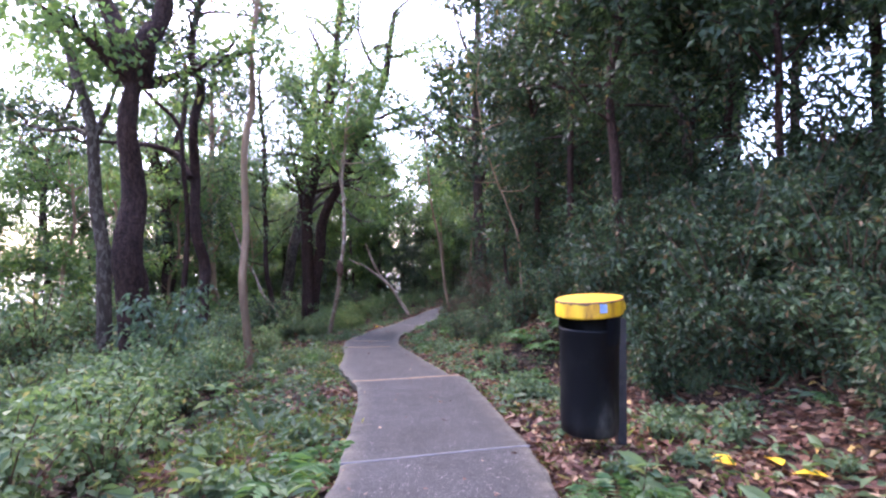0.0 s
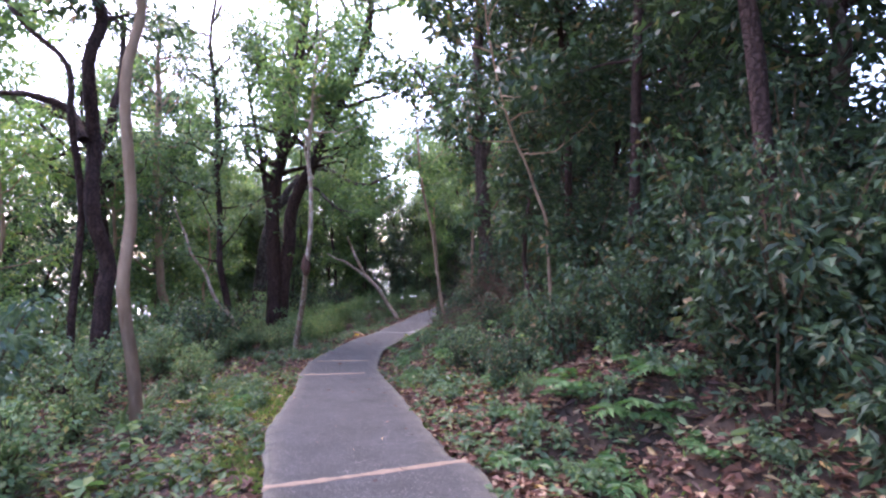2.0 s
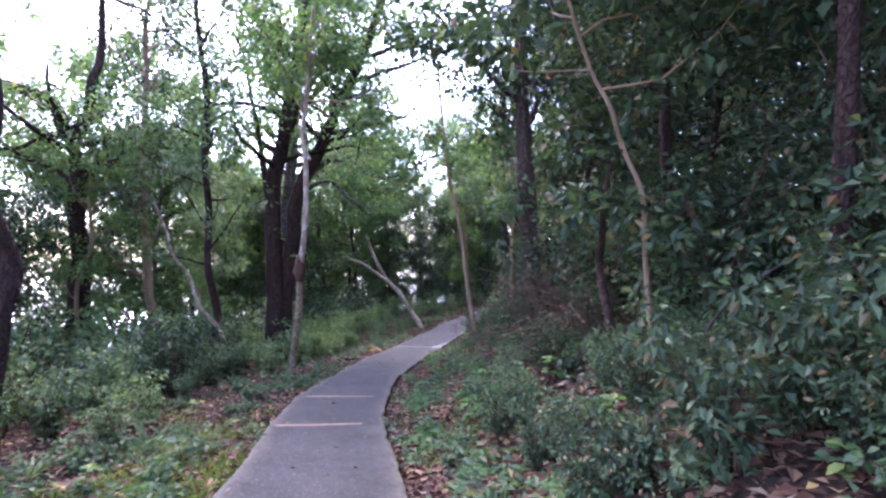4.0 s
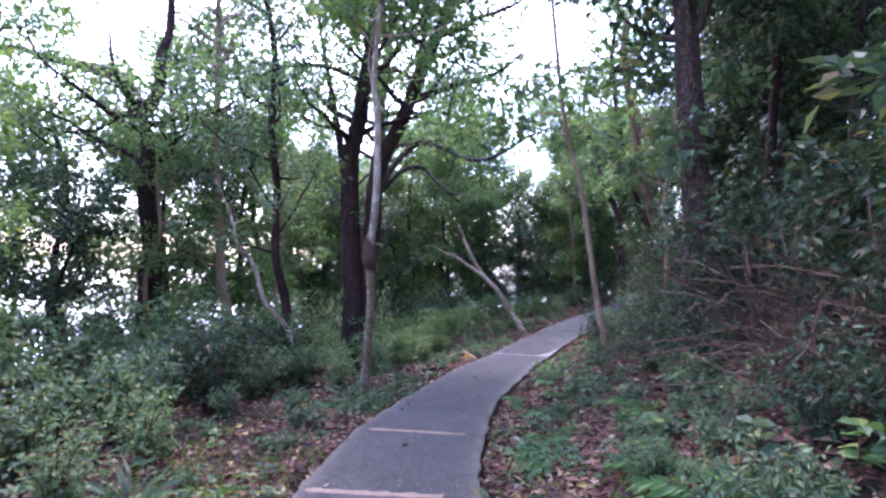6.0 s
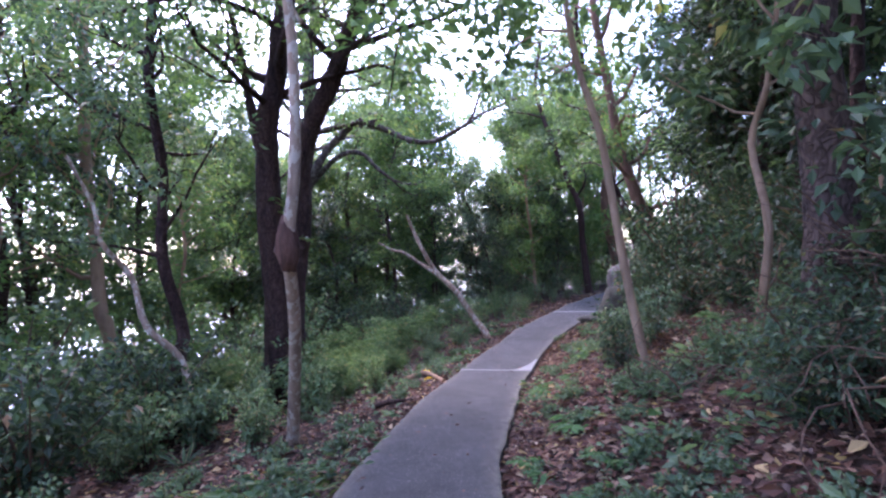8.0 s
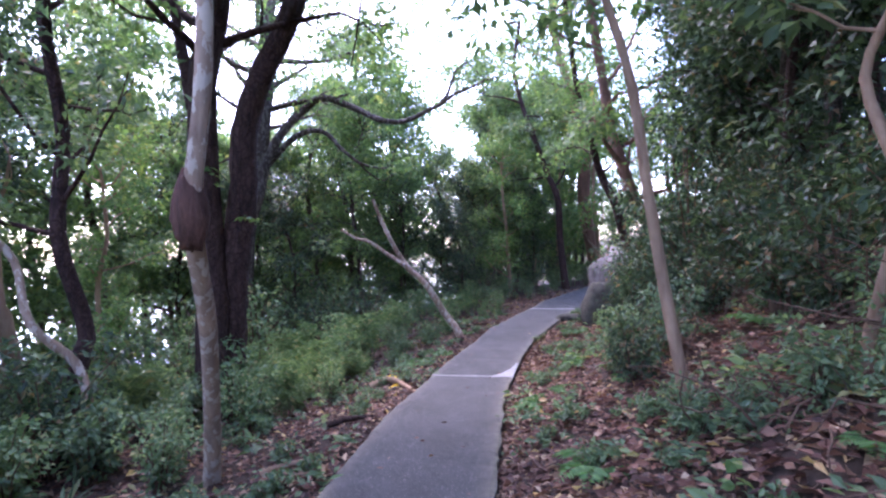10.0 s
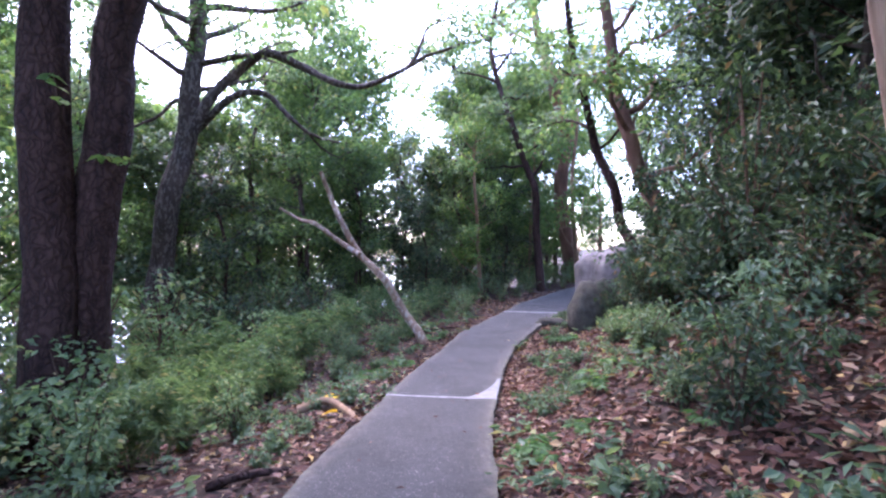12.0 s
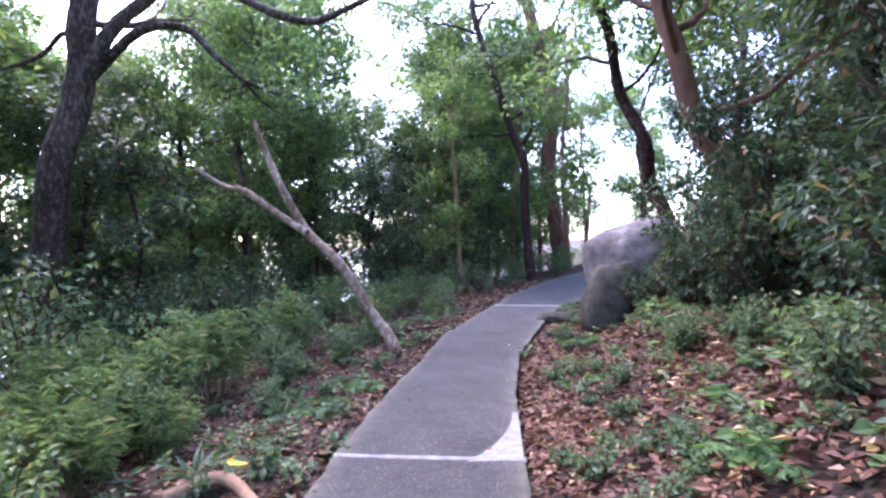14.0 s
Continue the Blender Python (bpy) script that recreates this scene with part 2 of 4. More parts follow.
def tube(pts, radii, n=8, rough=0.08):
    """A tapered tube with an uneven skin."""
    pts, radii = np.asarray(pts, float), np.asarray(radii, float)
    t = np.gradient(pts, axis=0)
    t /= np.linalg.norm(t, axis=1)[:, None] + 1e-9
    first = np.cross(t[0], (1.0, 0.0, 0.0) if abs(t[0, 0]) < 0.7 else (0.0, 1.0, 0.0))
    u = np.empty_like(t)
    for k in range(len(t)):
        first = first - t[k] * np.dot(first, t[k])
        first = first / (np.linalg.norm(first) + 1e-9)
        u[k] = first
    v = np.cross(t, u)
    ang = np.linspace(0, 2 * np.pi, n, endpoint=False)
    rad = radii[:, None] * (1 + rough * rng.normal(size=(len(pts), n)))
    ring = pts[:, None] + rad[..., None] * (np.cos(ang)[None, :, None] * u[:, None] + np.sin(ang)[None, :, None] * v[:, None])
    verts = ring.reshape(-1, 3)
    i, j = np.meshgrid(np.arange(len(pts) - 1), np.arange(n), indexing="ij")
    a = i * n + j
    b_ = i * n + (j + 1) % n
    return verts, np.stack([a, b_, b_ + n, a + n], -1).reshape(-1, 4)


def joined(chunks):
    vs, fs, off = [], [], 0
    for v, f in chunks:
        vs.append(v)
        fs.append(f + off)
        off += len(v)
    return np.vstack(vs), np.vstack(fs)


def unit(v):
    return v / (np.linalg.norm(v, axis=-1, keepdims=True) + 1e-9)


def leaves(base, way, length, width, fold=0.25, fine=False, droop=0.15, small=False):
    """One blade at each base point, along way: folded, many-sided (fine) or a single facet (small)."""
    n = len(base)
    way = unit(way)
    up = unit(np.array([0, 0, 1.0]) + rng.normal(0, 0.45, (n, 3)))
    side = unit(np.cross(way, up))
    nor = np.cross(side, way)
    length = np.broadcast_to(length, (n,))[:, None] * rng.uniform(0.65, 1.25, (n, 1))
    width = np.broadcast_to(width, (n,))[:, None] * rng.uniform(0.75, 1.2, (n, 1))
    if small:
        v = np.stack([base - side * width * 0.45, base + way * length * 0.45 + side * width * 1.1 + nor * width * fold, base + way * length - nor * length * droop], 1)
        k = np.array([[0, 1, 2]])
        m = 3
    elif not fine:
        v = np.stack([base, base + way * length * 0.48 + side * width + nor * width * fold,
                      base + way * length - nor * length * droop, base + way * length * 0.48 - side * width + nor * width * fold], 1)
        k = np.array([[0, 1, 2], [0, 2, 3]])
        m = 4
    else:
        mid = lambda u, s, h: base + way * length * u + side * width * s + nor * (width * h - length * droop * u * u)
        v = np.stack([base, mid(0.28, 0.85, fold), mid(0.62, 0.9, fold), mid(1, 0, 0), mid(0.62, -0.9, fold), mid(0.28, -0.85, fold), mid(0.5, 0, 0)], 1)
        k = np.array([[0, 1, 6], [1, 2, 6], [2, 3, 6], [3, 4, 6], [4, 5, 6], [5, 0, 6]])
        m = 7
    f = (np.arange(n)[:, None, None] * m + k[None]).reshape(-1, 3)
    return v.reshape(-1, 3), f


def cluster(center, spread, n, length, width, hang=0.25, fine=False, small=False):
    """Leaves round a twig's end, denser towards the outside."""
    d = unit(rng.normal(size=(n, 3)))
    r = rng.uniform(0.15, 1, (n, 1)) ** 0.6
    base = np.asarray(center) + d * r * np.asarray(spread)
    way = d * [1, 1, 0.5] + rng.normal(0, 0.5, (n, 3)) - [0, 0, hang]
    return leaves(base, way, length, width, fine=fine, small=small)


# ---- plan: the path's line, levels and the ground ----
PROFILE = np.array([(-30, 1.0), (-10, 0.5), (0, 0.3), (3.07, 0.17), (6.84, -0.18), (11.5, -0.6), (13.2, -0.74), (20.1, -1.25), (23, -1.27),
                    (27.5, -1.0), (32, -0.5), (40, 0.2), (80, 1.0)])
LEFT = np.array([(-30, 1.0), (-6, -0.3), (0, -0.5), (3.1, -0.61), (4, -0.71), (5, -0.81), (6.1, -1.0), (7.9, -1.57), (10, -1.88), (11.5, -2.2), (13.1, -2.45),
                 (15.2, -2.43), (17.8, -2.3), (19, -2.12), (20.2, -1.97), (21, -1.81), (22, -1.57), (23, -1.3), (24.5, -0.85), (26.2, 0.0), (28, 0.92),
                 (30, 2.6), (33, 6.0), (40, 16), (80, 60)])
RIGHT = np.array([(-30, 2.3), (-6, 0.95), (0, 0.7), (2.6, 0.6), (3.5, 0.58), (4.7, 0.49), (6.9, 0.3), (7.1, 0.09), (7.6, 0.0), (9.1, -0.33), (10.4, -0.62), (11.25, -0.85),
                  (12.5, -1.07), (14, -1.18), (15, -1.22), (16.5, -1.08), (18, -0.96), (19.1, -0.84), (19.9, -0.69), (21.6, -0.38), (23.3, 0.06), (25.6, 1.1),
                  (26.4, 1.52), (28, 2.8), (30, 4.9), (33, 9.0), (40, 19), (80, 63)])


def level(y):
    return np.interp(y, PROFILE[:, 0], PROFILE[:, 1])


def left_edge(y):
    return np.interp(y, LEFT[:, 0], LEFT[:, 1])


def right_edge(y):
    return np.interp(y, RIGHT[:, 0], RIGHT[:, 1])


def height(x, y, rough=True):
    """The ground's height: a bank on the right of the path, a slope falling away on its left."""
    x, y = np.asarray(x, float), np.asarray(y, float)
    z = level(y)
    dl, dr = left_edge(y) - x, x - right_edge(y)
    flat = np.interp(y, [-5, 4.5, 7.5, 19, 21, 25, 30], [1.7, 1.6, 0.2, 0.25, 0.8, 0.9, 0.5])
    steep = np.interp(y, [0, 6, 22, 30, 45], [0.5, 0.56, 0.5, 0.3, 0.1])
    e = np.maximum(0, dr - flat)
    rise = 9 * np.tanh(steep * e / 9) * np.minimum(1, 0.55 + 0.45 * e)
    fall = -0.09 * np.clip(dl, 0, 4) - 0.12 * np.clip(dl - 4, 0, 4) - 0.3 * np.clip(dl - 8, 0, 80) - 0.02 * np.clip(dl - 88, 0, 400)
    fade = np.clip((y - 40) / 60, 0, 1)
    inside = np.clip(np.minimum(-dl, -dr) / 0.12 + 1, 0, 1)
    wob = 0.05 * np.sin(1.7 * x + 0.6 * y) * np.sin(1.3 * y - 0.5 * x) + 0.03 * np.sin(4.1 * x + 2.2 * y) * np.sin(3.7 * y - 1.1 * x)
    side = np.clip(np.maximum(dl, dr) / 0.6, 0, 1)
    z = z + np.where(dr > 0, rise, 0) * (1 - 0.7 * fade) + np.where(dl > 0, fall, 0)
    z = z + (wob * side if rough else 0)
    return z - 0.055 - 0.09 * inside


def graded(lo, hi, fine_lo, fine_hi, step):
    mid = np.arange(fine_lo, fine_hi + step / 2, step)
    a = fine_lo - np.geomspace(step, fine_lo - lo, 26)
    c_ = fine_hi + np.geomspace(step, hi - fine_hi, 26)
    return np.concatenate([a[::-1], mid, c_])


gx, gy = graded(-2500, 2500, -9, 7, 0.16), graded(-2500, 2500, -4, 34, 0.2)
X, Y = np.meshgrid(gx, gy, indexing="ij")
Z = height(X, np.clip(Y, -60, 160))
i, j = np.meshgrid(np.arange(len(gx) - 1), np.arange(len(gy) - 1), indexing="ij")
a = i * len(gy) + j
ground = piece("ground", np.stack([X, Y, Z], -1).reshape(-1, 3), np.stack([a, a + len(gy), a + len(gy) + 1, a + 1], -1).reshape(-1, 4), SOIL, smooth=True)
tagged(ground, "brown forest soil sloping under leaf litter", "ground", kind="structure")

# added glossy sheet: mirrors the sky for the white haze in low gaps
HAZE_SHEET, nt, b = material("calm_grey_sea", 0.12, 0.5)
w1, _ = noise_tex(nt, 0.6, 4, world_space=True)
nt.links.new(ramp(nt, w1, [(0.3, (0.2, 0.23, 0.25)), (0.7, (0.27, 0.3, 0.32))]), b.inputs["Base Color"])
bump(nt, b, w1, 0.15, 0.1)
haze_sheet = piece("water", [(-2500, -2500, -17), (2500, -2500, -17), (2500, 2500, -17), (-2500, 2500, -17)], [(0, 1, 2, 3)], HAZE_SHEET)
tagged(haze_sheet, "added pale glossy sheet for the bright haze below the wooded slope", "water", kind="structure")

# ---- the path: cast slabs with mortar joints ----
path_root = thing("pavement", (0, 0, 0), "narrow winding grey concrete footpath of cast slabs", "footpath", kind="structure")


def slab(y0l, y0r, y1l, y1r):
    """One cast slab between two joints given on its left and right edges."""
    n, k = max(4, int((y1l - y0l) / 0.15)), 11
    us, vs = np.linspace(0, 1, n + 1), np.array([0, 0.025, 0.06, 0.13, 0.25, 0.4, 0.55, 0.7, 0.85, 0.94, 0.975, 1])
    yl, yr = y0l + (y1l - y0l) * us, y0r + (y1r - y0r) * us
    xl, xr = left_edge(yl), right_edge(np.clip(yr, y0r + 0.02 if abs(y0r - 7.0) < 0.3 else y0r, None))
    top = []
    for q in vs:
        e = min(q, 1 - q)
        x = xl + (xr - xl) * q
        y = yl + (yr - yl) * q
        z = level(y) - (0.012 if e == 0 else 0) + 0.004 * np.sin(3 * x + 2 * y)
        jit = rng.normal(0, 0.008, n + 1) if e == 0 else 0
        top.append(np.stack([x + jit, y, z], -1))
    top = np.stack(top, 1)
    low = top[:, [0, -1]].copy()
    low[..., 2] -= 0.16
    low[:, 0, 0] += 0.01
    low[:, 1, 0] -= 0.01
    verts = np.vstack([top.reshape(-1, 3), low[:, 0], low[:, 1]])
    w = k + 1
    i, j = np.meshgrid(np.arange(n), np.arange(k), indexing="ij")
    a = i * w + j
    faces = [np.stack([a, a + 1, a + w + 1, a + w], -1).reshape(-1, 4)]
    b0, b1 = (n + 1) * w, (n + 1) * (w + 1)
    r = np.arange(n)
    faces.append(np.stack([r * w, (r + 1) * w, b0 + r + 1, b0 + r], -1))
    faces.append(np.stack([r * w + k, b1 + r, b1 + r + 1, (r + 1) * w + k], -1))
    ob = piece("slab", verts, np.vstack(faces), CONCRETE, path_root, smooth=False)
    worn = ob.data.attributes.new("edge_wear", "FLOAT", "POINT")
    rows_worn = np.tile(np.array([1, 0.75, 0.35, 0, 0, 0, 0, 0, 0, 0.35, 0.75, 1.0]), n + 1)
    worn.data.foreach_set("value", np.concatenate([rows_worn, np.full(2 * (n + 1), 0.4)]).astype(np.float32))


JOINTS = [(-9.0, -9.0), (-0.6, -0.4), (3.12, 3.5), (6.45, 6.98), (11.45, 11.6), (13.1, 13.2), (20.15, 19.9), (26.9, 26.6), (30, 29), (34, 33), (39, 38)]
for (l0, r0), (l1, r1) in zip(JOINTS[:-1], JOINTS[1:]):
    slab(l0 + 0.006, r0 + 0.006, l1 - 0.006, r1 - 0.006)


def joint(yl, yr, wide, mat, name, label, u0=0.0, u1=1.0):
    """A thin uneven strip of mortar across the path."""
    u = np.linspace(u0, u1, 25)
    y = yl + (yr - yl) * u
    x = left_edge(yl) + (right_edge(yr) - left_edge(yl)) * u
    w = wide * (0.55 + 0.6 * rng.random(25)) / 2
    rows = [np.stack([x, y + s * w, level(y) + h + 0.004 * np.sin(3 * x + 2 * y)], -1) for s, h in ((-1, -0.004), (-0.5, 0.006), (0.5, 0.006), (1, -0.004))]
    v = np.stack(rows, 1).reshape(-1, 3)
    i, j = np.meshgrid(np.arange(24), np.arange(3), indexing="ij")
    a = i * 4 + j
    piece(name, v, np.stack([a, a + 4, a + 5, a + 1], -1).reshape(-1, 4), mat, path_root, label)


joint(3.12, 3.5, 0.022, MORTAR_PALE, "mortar_joint", "thin pale mortar joint")
joint(6.45, 6.98, 0.11, MORTAR_RUST, "mortar_joint", "ochre stained mortar joint")
joint(11.45, 11.6, 0.11, MORTAR_RUST, "mortar_joint", "ochre stained mortar joint", 0.05, 0.8)
joint(13.1, 13.2, 0.1, MORTAR_RUST, "mortar_joint", "ochre stained mortar joint", 0.12, 0.85)
joint(20.15, 19.9, 0.1, MORTAR_PALE, "mortar_joint", "pale repaired mortar joint")
joint(26.9, 26.6, 0.2, MORTAR_PALE, "mortar_joint", "pale mortar joint")

# repaired corner beside the pale joint
u = np.linspace(0, 1, 9)
cy = 19.9 + 1.0 * u
cx1 = right_edge(cy) - 0.01
cx0 = cx1 - (0.34 * (1 - u) ** 2.2 + 0.05)
v = np.vstack([np.stack([cx0, cy, level(cy) + 0.005 + 0.004 * np.sin(3 * cx0 + 2 * cy)], -1), np.stack([cx1, cy, level(cy) + 0.004 + 0.004 * np.sin(3 * cx1 + 2 * cy)], -1)])
r = np.arange(8)
piece("mortar_patch", v, np.stack([r, r + 9, r + 10, r + 1], -1), MORTAR_PALE, path_root, "pale mortar patch on the slab's corner")


# ---- litter bin ----
def lathe(profile, n=40):
    p = np.asarray(profile, float)
    ang = np.linspace(0, 2 * np.pi, n, endpoint=False)
    v = np.stack([p[:, None, 0] * np.cos(ang), p[:, None, 0] * np.sin(ang), np.repeat(p[:, 1:2], n, 1)], -1).reshape(-1, 3)
    i, j = np.meshgrid(np.arange(len(p) - 1), np.arange(n), indexing="ij")
    a, b_ = i * n + j, i * n + (j + 1) % n
    return v, np.stack([a, b_, b_ + n, a + n], -1).reshape(-1, 4)


bx, by = 0.98, 3.5
bin_z = float(height(bx, by))
litter_bin = thing("litter_bin", (bx, by, bin_z), "black cylindrical litter bin with a yellow lid on a steel post", "litter bin")
z0 = 0.23 - bin_z
v, f = lathe([(0.0, z0 + 0.02), (0.15, z0 + 0.01), (0.17, z0), (0.185, z0 + 0.015), (0.19, z0 + 0.1), (0.194, z0 + 0.675), (0.197, z0 + 0.68), (0.197, z0 + 0.695), (0.187, z0 + 0.695), (0.187, z0 + 0.05), (0, z0 + 0.05)], 48)
piece("body", v, f, BLACK_PLASTIC, litter_bin, "scuffed black plastic drum", True)
# the hood behind the mouth carries the lid
ang = np.linspace(radians(-70), radians(168), 30)
hood = []
for rad in (0.186, 0.198):
    for zz in (z0 + 0.6, z0 + 0.86):
        hood.append(np.stack([rad * np.cos(ang), rad * np.sin(ang), np.full(30, zz)], -1))
v = np.vstack(hood)
r = np.arange(29)
f = np.vstack([np.stack([r, r + 30, r + 31, r + 1], -1), np.stack([r + 60, r + 61, r + 91, r + 90], -1), np.stack([r + 30, r + 90, r + 91, r + 31], -1)])
piece("hood", v, f, BLACK_PLASTIC, litter_bin, smooth=True)
zl = z0 + 0.745
v, f = lathe([(0.0, zl + 0.158), (0.19, zl + 0.148), (0.217, zl + 0.146), (0.221, zl + 0.141), (0.222, zl + 0.05), (0.218, zl + 0.04), (0.209, zl + 0.04), (0.207, zl + 0.12), (0, zl + 0.128)], 90)
v[:, 2] += 0.012 * (v[:, 1] / 0.24) + 0.016 * (v[:, 0] / 0.24)
lid = piece("lid", v, f, YELLOW_PAINT, litter_bin, "faded yellow round lid with grimy rim")
# chipped dark edge round the lid
v, f = lathe([(0.2185, zl + 0.1468), (0.2235, zl + 0.141), (0.2234, zl + 0.136), (0.2222, zl + 0.135)], 90)
edge_rng = np.random.default_rng(3)
chip = np.repeat(edge_rng.uniform(-0.011, 0.004, 45), 2) * (edge_rng.random(90) < 0.75)
v[180:270, 2] += chip
v[270:, 2] += chip
v[:, 2] += 0.012 * (v[:, 1] / 0.24) + 0.016 * (v[:, 0] / 0.24)
piece("worn_edge", v, f, BARK_RED, lid, "rusty brown chipped edge")
bm = bmesh.new()
bmesh.ops.create_cube(bm, size=1, matrix=Matrix.Translation((0.03, -0.222, zl + 0.095)) @ Matrix.Diagonal((0.045, 0.006, 0.055, 1)))
part("sticker", bm, STICKER, lid, "small grey sticker")
bm = bmesh.new()
bmesh.ops.create_cube(bm, size=1, matrix=Matrix.Translation((0.228, 0.02, zl + 0.09)) @ Matrix.Diagonal((0.03, 0.07, 0.06, 1)))
bmesh.ops.bevel(bm, geom=bm.edges[:], offset=0.006, segments=2, affect="EDGES")
part("hinge", bm, YELLOW_PAINT, lid)
bm = bmesh.new()
bmesh.ops.create_cube(bm, size=1, matrix=Matrix.Translation((0.232, 0.06, 0.4)) @ Matrix.Diagonal((0.062, 0.062, 0.96, 1)))
bmesh.ops.bevel(bm, geom=bm.edges[:], offset=0.006, segments=2, affect="EDGES")
part("post", bm, STEEL, litter_bin, "dark steel post")
for zz in (z0 + 0.15, z0 + 0.5):
    bm = bmesh.new()
    bmesh.ops.create_cube(bm, size=1, matrix=Matrix.Translation((0.19, 0.05, zz)) @ Matrix.Diagonal((0.05, 0.09, 0.03, 1)))
    part("bracket", bm, STEEL, litter_bin)


# ---- trees ----
def grow_limb(start, way, length, r0, steps=5, wander=0.25, lift=0.1):
    pts, p, d = [np.array(start, float)], np.array(start, float), unit(np.array(way, float))
    for _ in range(steps):
        d = unit(d + rng.normal(0, wander, 3) + [0, 0, lift])
        p = p + d * length / steps
        pts.append(p)
    return np.array(pts), np.linspace(r0, r0 * 0.3, steps + 1)


def tree(label, trunk, radius, limbs=(), bark=None, leaf=None, crown=None, top=2.5, category="tree", name="tree", leaf_size=(0.14, 0.042),
         group="", flare=1.35, sides=10, small=False):
    """A tree from its trunk's line; crown: (limbs, leaves per cluster, reach, lowest share of the trunk's height)."""
    pts = np.array(trunk, float)
    small = small or pts[0, 1] > 16
    g = float(height(pts[0, 0], pts[0, 1])) - 0.12
    if pts[0, 2] > g + 0.25:
        lean = (pts[1] - pts[0]) / max(0.3, pts[1, 2] - pts[0, 2])
        drop = pts[0, 2] - g
        pts = np.vstack([[pts[0, 0] - lean[0] * drop * 0.5, pts[0, 1] - lean[1] * drop * 0.5, g], pts])
    else:
        pts[0, 2] = g
    if top:
        d = unit(pts[-1] - pts[-2])
        pts = np.vstack([pts, pts[-1] + (d * 0.6 + [0, 0, 0.5]) * top / 2, pts[-1] + (d * 0.3 + [0.1, 0, 0.9]) * top])
    base = pts[0].copy()
    root = thing(name, base, label, category, group)
    line = spline(pts - base, 4)
    u = np.linspace(0, 1, len(line))
    rad = radius * (1 - 0.6 * u ** 1.2)
    rad *= 1 + (flare - 1) * np.exp(-line[:, 2] / 0.25)
    v, f = tube(line, rad, sides, 0.05)
    piece("trunk", v, f, bark, root, smooth=True)
    ends = []
    for limb_pts, lr in limbs:
        lp = spline(np.array(limb_pts, float) - base, 4)
        v, f = tube(lp, np.linspace(lr, lr * 0.4, len(lp)), 8, 0.06)
        piece("limb", v, f, bark, root, smooth=True)
        ends.append((lp[-1], lp[-1] - lp[-3], lr * 0.4))
    if crown:
        count, per, reach, low = crown
        wood, green = [], []
        total = line[-1, 2]
        spots = [(line[int((low + (1 - low) * q) * (len(line) - 1))], None, radius * 0.35) for q in np.linspace(0, 1, count)]
        spots += [(p, d, r) for p, d, r in ends for _ in range(2)]
        turn = rng.uniform(0, 6)
        for q, (p, d, r) in enumerate(spots):
            az = turn + q * 2.4
            way = np.array([math.cos(az), math.sin(az), rng.uniform(0.1, 0.7)]) if d is None else unit(d) + rng.normal(0, 0.4, 3)
            lp, lr = grow_limb(p, way, reach * rng.uniform(0.6, 1.2), max(0.012, r))
            wood.append(tube(lp, lr, 4 if small else 5, 0.05))
            for s in range(3):
                tp, tr = grow_limb(lp[rng.integers(2, 6)], unit(rng.normal(size=3) * [1, 1, 0.6] + way * 0.7), reach * rng.uniform(0.25, 0.55), lr[-1] * 1.2, 3)
                wood.append(tube(tp, tr, 3 if small else 4, 0.05))
                green.append(cluster(tp[-1], reach * np.array([0.3, 0.3, 0.2]) * rng.uniform(0.7, 1.3), per, *leaf_size, small=small))
                green.append(cluster(tp[1], reach * np.array([0.2, 0.2, 0.12]), per // 3, *leaf_size, small=small))
        v, f = joined(wood)
        tagged(piece("branchwork", v, f, bark, root, smooth=True), kind="stuff")
        v, f = joined(green)
        tagged(piece("crown", v, f, leaf, root), kind="stuff")
    return root


def at_y(y, pairs):
    """Points of a line that stays about one distance ahead, with a little wander in depth."""
    return [(x, y + 0.12 * math.sin(3.1 * k + y), z) for k, (x, z) in enumerate(pairs)]


tree("massive dark brown tree trunk forking into two heavy limbs", at_y(8.35, [(-5.0, 0.52), (-5.0, 1.5), (-5.02, 2.4), (-5.02, 3.5), (-5.0, 4.4)]), 0.27,
     [(at_y(8.35, [(-5.03, 4.2), (-5.16, 4.75), (-5.4, 5.3), (-5.9, 6.3), (-6.2, 7.4)]), 0.19), (at_y(8.4, [(-4.97, 4.2), (-4.77, 4.8), (-4.6, 5.4), (-4.4, 6.4), (-4.1, 7.6)]), 0.2)],
     BARK_DARK, LEAF_CANOPY, (4, 110, 2.3, 0.95), top=0, sides=16)
tree("slender grey-brown forking tree with sparse high leaves", at_y(9.5, [(-6.18, 1.15), (-6.2, 1.52), (-6.34, 2.37), (-6.41, 3.6), (-6.5, 4.0), (-6.67, 4.55), (-6.85, 5.1), (-7.05, 5.7)]), 0.13,
     [(at_y(9.5, [(-6.41, 3.5), (-6.22, 3.9), (-6.1, 4.2), (-5.92, 4.7)]), 0.07), (at_y(9.5, [(-6.48, 3.6), (-6.81, 3.75), (-7.14, 3.7), (-7.6, 3.8)]), 0.05)],
     BARK_GREY, LEAF_DARK, (5, 40, 1.1, 0.8))
tree("thin straight pale sapling trunk beside the path", at_y(8.8, [(-3.33, 0.07), (-3.36, 0.95), (-3.36, 1.85), (-3.34, 3.16), (-3.26, 4.03), (-3.23, 4.82), (-3.2, 5.7)]), 0.07,
     [], BARK_TAN, LEAF_MID, (8, 36, 1.0, 0.75), leaf_size=(0.1, 0.03), flare=1.15)
